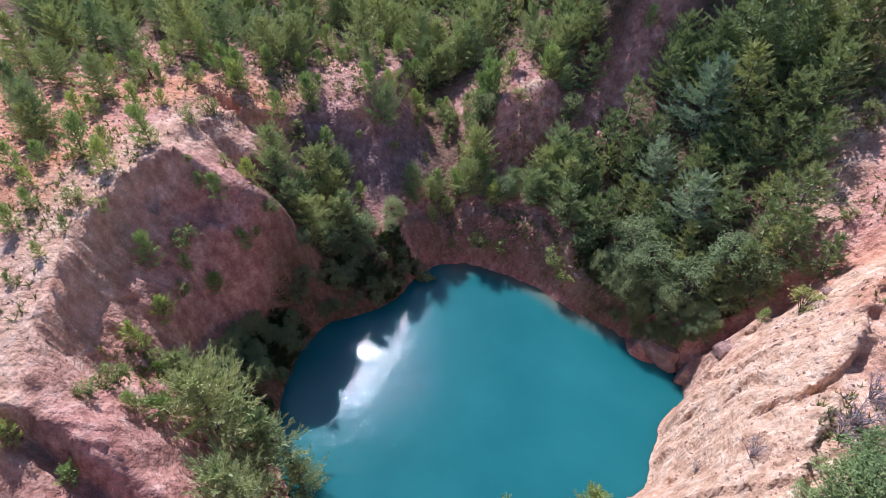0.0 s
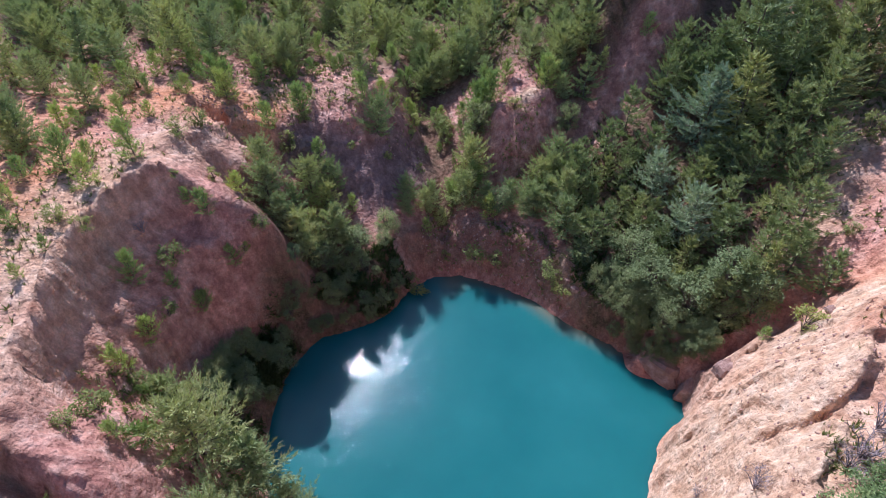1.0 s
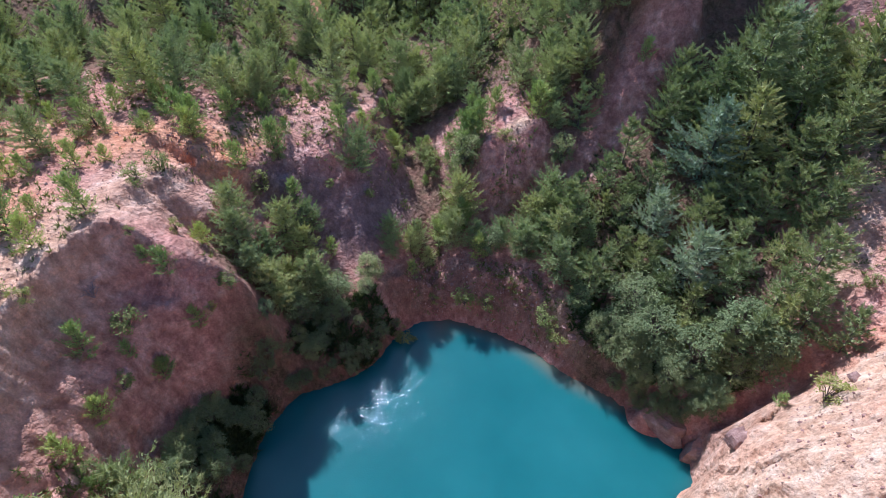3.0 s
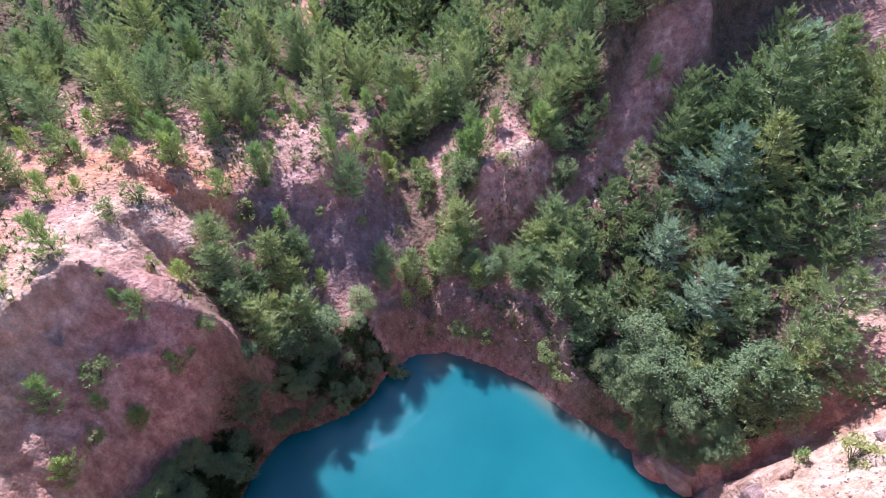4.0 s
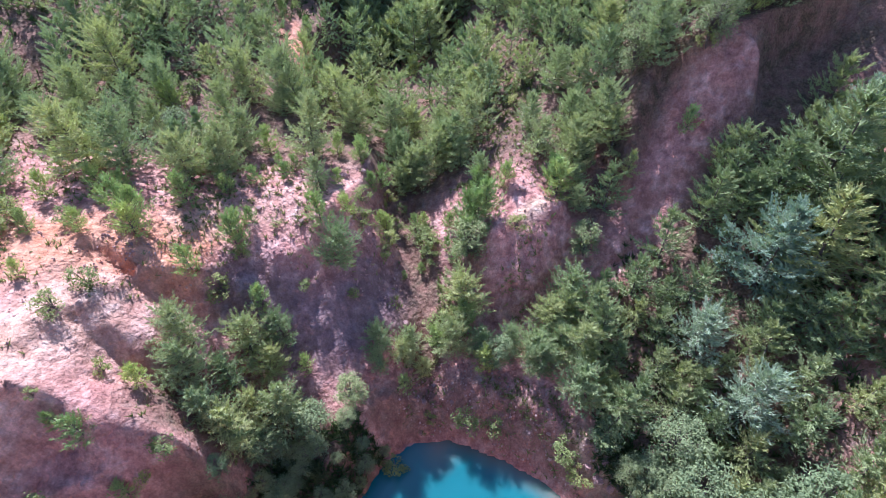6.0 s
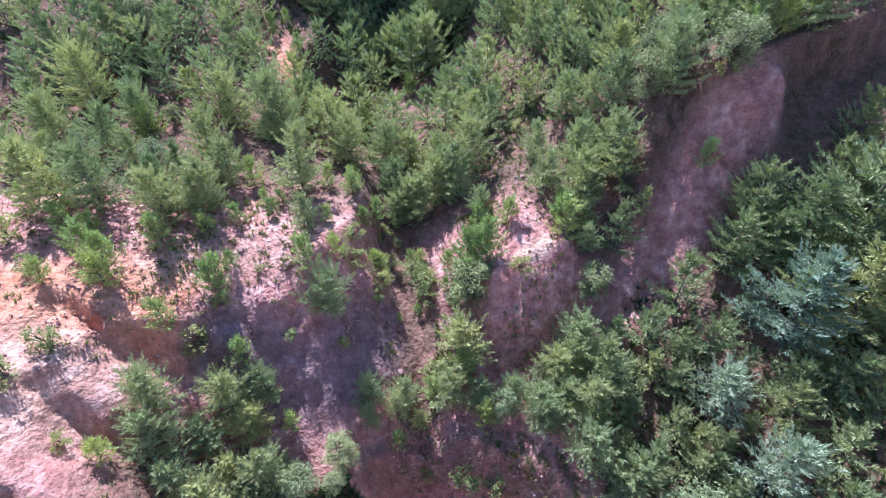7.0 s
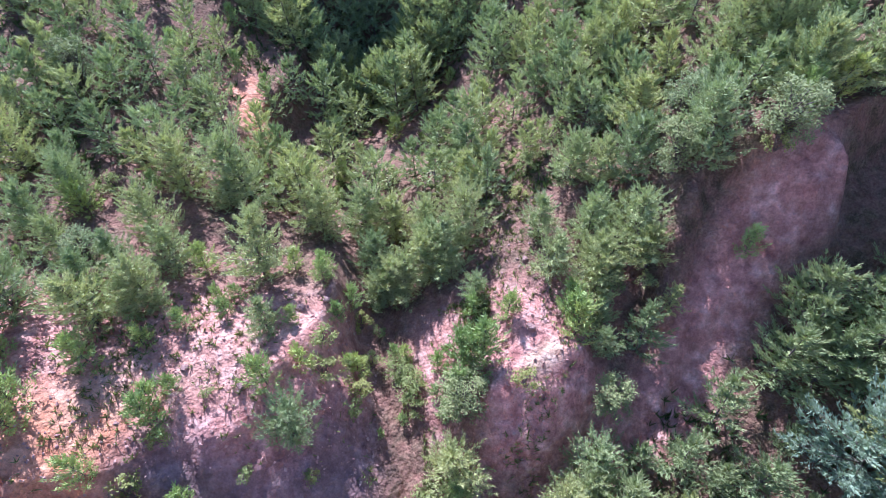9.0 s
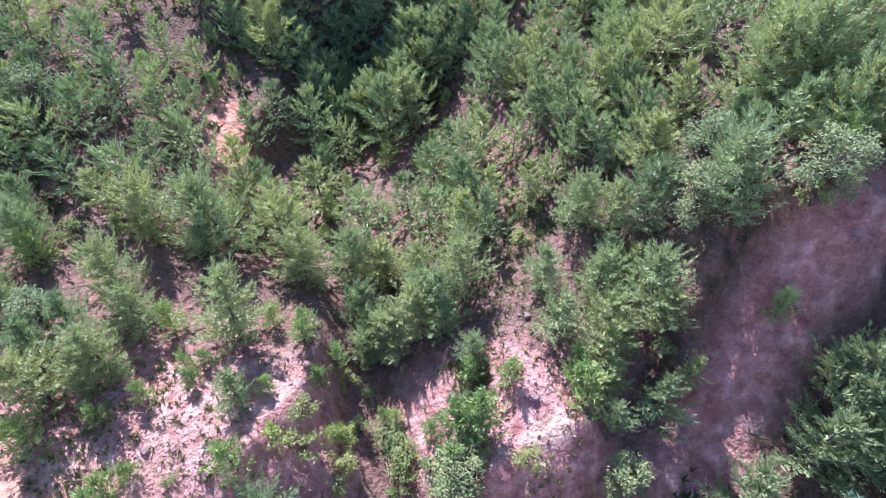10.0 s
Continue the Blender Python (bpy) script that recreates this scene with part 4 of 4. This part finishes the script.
grow(BROAD, [(-12.7, 14.5, 3.1), (19.1, 29.9, 3.2), (20.6, 29.4, 2.4), (21.8, 28.2, 2.6), (23.6, 28.8, 3.0), (25.4, 28.9, 4.6), (25.6, 29.2, 3.4), (-10.6, 36.3, 3.1), (-7.4, 38.0, 3.4), (-5.4, 34.8, 2.0), (-5.0, 40.2, 2.6), (13.4, 37.0, 2.6), (14.6, 34.6, 2.4), (15.5, 33.0, 2.6), (15.8, 34.4, 3.0), (16.6, 32.0, 2.8), (17.4, 33.0, 3.4), (17.6, 31.2, 2.6), (17.6, 35.7, 4.6), (17.8, 33.2, 2.9), (18.6, 33.0, 4.6), (18.8, 31.6, 3.0), (19.8, 30.8, 2.6), (21.0, 30.3, 4.6), (23.8, 30.9, 4.4), (4.0, 51.0, 3.8), (6.2, 43.6, 3.0), (13.5, 50.3, 3.2), (-19.6, 58.5, 3.3), (14.1, 57.0, 2.7)])
grow(BROAD, [(17.9, 61.5, 3.9), (19.1, 64.9, 3.7), (22.5, 60.1, 3.8), (-26.3, 76.0, 4.6), (15.0, 68.2, 2.4)])
grow(SHRUB, [(-20.0, 15.9, 1.3), (-20.0, 17.8, 2.0), (-25.1, 28.7, 1.5), (-23.5, 28.4, 1.3), (-20.1, 21.3, 0.9), (-19.8, 29.9, 1.7), (-19.6, 26.6, 1.3), (24.7, 23.5, 1.9), (-21.2, 40.2, 1.6), (-19.7, 34.5, 0.7), (-18.4, 37.5, 1.1), (-15.2, 32.2, 0.9), (-13.8, 33.4, 1.3), (-2.1, 37.2, 1.7), (0.8, 40.4, 1.1), (3.8, 39.8, 2.0), (5.7, 39.2, 1.7), (10.9, 36.7, 2.0), (11.7, 35.3, 1.7), (14.3, 34.5, 0.9), (31.2, 31.6, 1.4), (35.0, 39.1, 2.0), (-28.3, 46.4, 1.8), (-27.7, 48.0, 2.0), (-24.0, 48.0, 1.4), (-20.4, 42.5, 1.8), (-15.1, 53.6, 1.5), (-14.0, 45.5, 2.0), (-12.9, 47.8, 1.1), (-10.7, 50.2, 0.8)])
grow(SHRUB, [(-8.5, 46.6, 0.9), (-4.9, 46.9, 1.0), (-4.5, 52.3, 1.8), (-2.8, 51.0, 1.4), (-2.6, 52.4, 1.6), (0.8, 53.2, 2.0), (1.0, 51.7, 1.6), (1.1, 53.3, 1.3), (1.2, 46.1, 2.0), (7.9, 51.0, 1.5), (-20.9, 65.5, 1.6), (-4.6, 54.1, 1.5), (-2.9, 57.8, 1.4), (-2.0, 55.0, 1.5), (-1.6, 57.6, 1.0), (-0.1, 54.4, 1.9), (9.0, 65.1, 1.3), (22.2, 59.6, 1.6), (-1.3, 72.2, 2.0), (10.0, 67.6, 1.7), (11.8, 69.8, 2.0)])
grow(DRY, [(16.3, 14.6, 1.1), (16.7, 12.8, 1.5), (19.6, 12.4, 1.5), (20.3, 12.8, 2.0), (21.9, 14.2, 1.8), (-21.5, 30.8, 1.0)])
grow(GREEN, [(16.4, 9.1, 1.7), (17.8, 9.5, 2.5), (18.9, 9.6, 2.6), (19.7, 11.2, 1.9)])

# the woods between and beyond them
RIGHT_WOOD = [(13, 37), (18, 31), (24, 28), (29, 32), (29, 38), (37, 50), (36, 56), (25, 53), (17, 51), (13, 46)]
scatter(SLOPE, 20, RIGHT_WOOD, 2.2, 3.8, 1.35)
scatter(SLOPE, 8, [(28, 36), (31, 37), (38, 50), (36, 55), (30, 46)], 3.0, 5.0, 1.2)
scatter(PINES, 6, [(12.5, 53), (15.4, 53), (16, 58), (16.6, 62), (13, 64)], 2.4, 4.0, 1.4)
CLIFF_FOOT = [(-17.6, 20.5), (-14.2, 20), (-13.6, 27), (-12.4, 31), (-10.8, 32), (-11, 34), (-13, 31.6), (-16.6, 29), (-17.8, 26)]
scatter(BROAD, 26, CLIFF_FOOT, 1.2, 2.8, 0.62)
scatter(BROAD, 22, [(-12.6, 31.0), (-8.4, 32.6), (-4.8, 34.2), (-2.6, 38), (-6, 38.4), (-9, 37), (-12.6, 34)], 1.0, 2.2, 0.7)
scatter(BROAD, 16, [(15.4, 31.4), (18.4, 29.2), (20.4, 27.4), (23.2, 27.6), (19.4, 31.6), (16.4, 33.2)], 1.2, 2.4, 0.6)
scatter(BUSHY, 26, [(-42, 44), (-24, 45), (-20, 51), (-22, 62), (-42, 62)], 0.9, 2.2, 1.4)
scatter(PINES, 16, [(-46, 53), (-25, 56), (-22, 64), (-46, 64)], 2.8, 4.8, 1.5)
BACK_WOOD = [(-48, 63), (-12, 66), (-5, 66), (0, 66.5), (6, 66), (11, 65), (17, 66), (22, 65), (48, 60), (52, 104), (-52, 108)]


def far_wood(name, label, kind, rings, low, high, room):
    """The crowded trees of the far wood, joined into one."""
    verts, faces, marks, tints, base = [], [], [], [], 0
    for count, ring in rings:
        xs, ys = [p[0] for p in ring], [p[1] for p in ring]
        done = tries = 0
        while done < count and tries < count * 60:
            tries += 1
            x, y = RNG.uniform(min(xs), max(xs)), RNG.uniform(min(ys), max(ys))
            if not inside(x, y, ring) or not clear(x, y, room) or height(x, y) < 0.3:
                continue
            done += 1
            PLANTED.append((x, y, 1.0))
            meshes, own = kind.shapes[RNG.randrange(len(kind.shapes))]
            s = RNG.uniform(low, high) / own
            m = np.array(pose(x, y, float(height(x, y)) - 0.05, RNG.gauss(0, 4), RNG.gauss(0, 4), RNG.uniform(0, 360)))[:3] * np.array([s, s, s, 1.0])
            hue = RNG.random()
            for mark, me in enumerate(meshes):
                co = np.empty(len(me.vertices) * 3)
                me.vertices.foreach_get("co", co)
                co = co.reshape(-1, 3) @ m[:, :3].T + m[:, 3]
                verts.append(co)
                faces.extend([tuple(base + i for i in p.vertices) for p in me.polygons])
                marks.extend([mark] * len(me.polygons))
                tints.append(np.full(len(co), hue))
                base += len(co)
    me = mesh_of(name, np.concatenate(verts).tolist(), faces, BARK)
    me.materials.append(PINE)
    me.polygons.foreach_set("material_index", np.array(marks, np.int32))
    me.attributes.new("tint", "FLOAT", "POINT").data.foreach_set("value", np.concatenate(tints).astype(np.float32))
    return tagged(new(name, me), label, "trees", kind="stuff")


far_wood("far_wood", "dense green pine wood on the slopes behind the pit", FAR, [(150, BACK_WOOD), (45, [(18, 64), (46, 60), (50, 96), (22, 90)]), (34, [(-16, 88), (6, 88), (9, 98), (-16, 98)]), (36, [(4, 70), (20, 67), (22, 92), (6, 90)])], 3.0, 5.6, 0.95)
scatter(FAR, 36, [(-12, 86), (3, 83), (10, 92), (12, 103), (-17, 104), (-14, 92)], 5.0, 7.5, 1.0)
scatter(BUSHY, 70, BACK_WOOD, 1.2, 2.6, 0.8)


# ---- loose stones and weeds ----
def slope(x, y):
    return math.hypot(float(base_height(x + 0.5, y) - base_height(x - 0.5, y)), float(base_height(x, y + 0.5) - base_height(x, y - 0.5)))


def rubble(name, label, rings, count, small, large, mat, seed):
    """Loose stones, too many to count, in stretches of the plan."""
    rng = random.Random(seed)
    verts, faces = [], []
    pts = []
    for ring, share in rings:
        xs, ys = [p[0] for p in ring], [p[1] for p in ring]
        k = 0
        while k < count * share:
            x, y = rng.uniform(min(xs), max(xs)), rng.uniform(min(ys), max(ys))
            if inside(x, y, ring):
                pts.append((x, y))
                k += 1
    zs = height(np.array([p[0] for p in pts]), np.array([p[1] for p in pts]))
    for (x, y), z in zip(pts, zs):
        if z < 0.05:
            continue
        r = small + (large - small) * rng.random() ** 3
        k = len(verts)
        m = Euler((rng.uniform(0, 6), rng.uniform(0, 6), rng.uniform(0, 6))).to_matrix()
        for sx, sy, sz in ((1, 0, 0), (-1, 0, 0), (0, 1, 0), (0, -1, 0), (0, 0, 1), (0, 0, -1)):
            v = m @ Vector((sx * r * rng.uniform(0.7, 1.3), sy * r * rng.uniform(0.6, 1.1), sz * r * rng.uniform(0.4, 0.8)))
            verts.append((x + v.x, y + v.y, float(z) + r * 0.2 + v.z))
        faces.extend([(k + a, k + b, k + c) for a, b, c in ((0, 2, 4), (2, 1, 4), (1, 3, 4), (3, 0, 4), (2, 0, 5), (1, 2, 5), (3, 1, 5), (0, 3, 5))])
    return tagged(new(name, mesh_of(name, verts, faces, mat)), label, "stones", kind="stuff")


def stone_material():
    m, n, l, p = material("pale_stone")
    geo = n.new("ShaderNodeNewGeometry").outputs["Random Per Island"]
    l.new(ramp(n, l, geo, [(0.0, (0.28, 0.155, 0.13)), (0.6, (0.43, 0.26, 0.205)), (1.0, (0.55, 0.39, 0.31))]), p.inputs["Base Color"])
    p.inputs["Roughness"].default_value = 0.9
    return m


STONE = stone_material()
SPUR = [(-23, 45), (-20, 41), (-13, 46), (-8, 47), (-1, 47), (-2, 57), (-8, 58), (-20, 56)]
LEFT_TOP = [(-44, 30), (-24.5, 13), (-24, 30), (-21.5, 36), (-19, 42), (-24, 58), (-44, 60)]
ROCKY = [(15, 10), (27, 10), (33, 26), (24, 24), (17, 18)]
SCREE = [(29, 33), (34, 28), (44, 40), (44, 50), (36, 46)]
BANK = [(-2, 40), (1, 39.5), (9, 36.5), (13, 33.5), (16, 33), (10, 41), (3, 44), (-1, 44)]
RIDGE = [(5, 50), (8, 46), (11, 52), (11, 70), (6, 66)]
rubble("loose_stones", "loose pale and pink stones strewn over clay", [(SPUR, 0.16), (LEFT_TOP, 0.2), (ROCKY, 0.1), (SCREE, 0.1), (BANK, 0.12), (RIDGE, 0.06)], 12000, 0.04, 0.17, STONE, 8)


def weeds(name, label, rings, count, mat, seed, tall=0.4):
    rng = random.Random(seed)
    verts, faces, pts = [], [], []
    for ring, share in rings:
        xs, ys = [p[0] for p in ring], [p[1] for p in ring]
        k = 0
        while k < count * share:
            x, y = rng.uniform(min(xs), max(xs)), rng.uniform(min(ys), max(ys))
            if inside(x, y, ring) and wobble(x, y, 4.0, 3) > rng.uniform(-0.3, 0.5):
                pts.append((x, y))
                k += 1
    zs = height(np.array([p[0] for p in pts]), np.array([p[1] for p in pts]))
    for (x, y), z in zip(pts, zs):
        if z > 0.1:
            tuft(verts, faces, Vector((x, y, float(z) - 0.05)), Vector((0, 0, 1)), tall * rng.uniform(0.5, 1.4), rng, 7, 0.2, 1.0)
    return tagged(new(name, mesh_of(name, verts, faces, mat)), label, "weeds", kind="stuff")


GRASS = leaf_material("weed_grass", (0.13, 0.14, 0.045), (0.34, 0.33, 0.15), 0.3)
weeds("weeds", "tufts of dry yellow-green grass and weeds", [(SPUR, 0.12), ([(18, 12), (24, 12), (30, 22), (24, 21)], 0.05), (LEFT_TOP, 0.3), (BANK, 0.1), (RIDGE, 0.12), (SCREE, 0.1), ([(-16, 34), (-6, 36), (-9, 42), (-16, 44)], 0.05), ([(1.4, 44), (5, 46.4), (5.6, 50), (6.4, 58), (2.4, 58), (1.6, 50)], 0.16), ([(-22, 20), (-14, 14), (-12, 18), (-18, 24)], 0.08)], 5200, GRASS, 9)
UNDER = leaf_material("undergrowth_leaves", (0.05, 0.075, 0.03), (0.13, 0.16, 0.07), 0.3)
weeds("undergrowth", "low green undergrowth on the forest floor", [(RIGHT_WOOD, 0.14), (CLIFF_FOOT, 0.12), ([(-15.5, 20), (-13.9, 22), (-13.6, 26), (-12.8, 29.4), (-10.4, 31.8), (-5.2, 34.1), (-2.8, 37.8), (-4.6, 39), (-9, 37), (-13, 33), (-17, 28)], 0.2), ([(12.5, 35.6), (18.6, 29.8), (21, 27.4), (25, 28.4), (24, 31), (17, 35), (13, 38)], 0.16), (BACK_WOOD, 0.4)], 12000, UNDER, 12, 0.65)


# ---- boulders ----
def boulder_mesh(seed, wide, deep, tall):
    """A cracked block with worn edges."""
    rng = random.Random(seed)
    bm = bmesh.new()
    bmesh.ops.create_cube(bm, size=1.0)
    bmesh.ops.subdivide_edges(bm, edges=bm.edges[:], cuts=3, use_grid_fill=True)
    for v in bm.verts:
        p = v.co.copy()
        r = max(abs(p.x), abs(p.y), abs(p.z))
        round_off = 1 - 0.4 * (p.length / 0.5 - r / 0.5)
        q = noise.noise(p * 2.2 + Vector((seed * 3.1, 0, 0))) * 0.34 + noise.noise(p * 5 + Vector((0, seed * 1.7, 0))) * 0.16
        p = p * round_off * (1 + q)
        if p.z > 0:
            p.x *= 1 - 0.22 * p.z
            p.z += 0.16 * p.x * (1 if seed % 2 else -1)
        v.co = Vector((p.x * wide, p.y * deep, (p.z + 0.32) * tall))
    me = bpy.data.meshes.new("boulder")
    bm.to_mesh(me)
    bm.free()
    me.materials.append(ROCK)
    return me


def rock_material():
    m, n, l, p = material("red_rock")
    tc = n.new("ShaderNodeTexCoord").outputs["Object"]
    a, b = noise_node(n, l, 1.3, 7, 0.65, tc), noise_node(n, l, 9.0, 6, 0.7, tc)
    body = ramp(n, l, a, [(0.28, (0.23, 0.13, 0.105)), (0.5, (0.40, 0.25, 0.2)), (0.72, (0.56, 0.40, 0.34))])
    body = mix(n, l, 1.0, body, ramp(n, l, b, [(0.3, (0.7, 0.7, 0.7)), (0.7, (1.2, 1.2, 1.2))]), "MULTIPLY")
    l.new(body, p.inputs["Base Color"])
    p.inputs["Roughness"].default_value = 0.9
    l.new(bump(n, l, b, 0.9, 0.05, bump(n, l, a, 1.0, 0.3)), p.inputs["Normal"])
    return m


ROCK = rock_material()


def boulder(name, label, x, y, wide, deep, tall, turn, seed, group="", base=None):
    ob = tagged(new(name, boulder_mesh(seed, wide, deep, tall)), label, "rock", group)
    ob.matrix_basis = pose(x, y, (float(height(x, y)) if base is None else base) - 0.02, 0, 0, turn)
    return ob


boulder("rock_outcrop", "big red rock block rising from the pond's edge", 19.4, 28.1, 4.4, 2.2, 2.8, -52, 3, base=-0.4)
boulder("rock_outcrop", "dark red rock block beside the larger one at the water", 21.3, 25.4, 1.9, 1.7, 2.4, -30, 6, base=-0.2)
boulder("rock_outcrop", "rounded dark boulder on the rim of the pale rock", 21.1, 23.3, 1.5, 1.3, 1.3, 20, 9, base=7.0)
BLOCKS = [(12.9, 34.9, 0.8), (13.6, 34.2, 0.6), (12.3, 35.8, 0.6), (14.3, 34.7, 0.5), (13.3, 35.6, 0.5), (11.4, 36.6, 0.5), (14.9, 33.6, 0.6), (9.8, 38.2, 0.4), (10.6, 37.4, 0.5), (8.4, 38.4, 0.4), (2.6, 41.0, 0.4), (0.4, 41.2, 0.5), (1.2, 42.4, 0.4), (-0.6, 43.2, 0.5), (-1, 46.2, 0.5), (-6.2, 56.2, 0.6), (-4.6, 56.8, 0.5), (-12.2, 51.6, 0.5), (-8.8, 50.6, 0.5), (8.6, 54.2, 0.6), (7.6, 56.6, 0.5), (8.8, 59.4, 0.5), (29.6, 34.6, 0.7), (31.2, 36.4, 0.6), (33.8, 39.8, 0.7), (26.8, 24.6, 0.8)]
for k, (bx, by, size) in enumerate(BLOCKS):
    boulder("boulder", "broken pink clay-stone boulder lying on the slope", bx, by, size * 0.95, size * 0.75, size * 0.6, 47 * k % 360, 20 + k % 6, "boulders on the slopes")
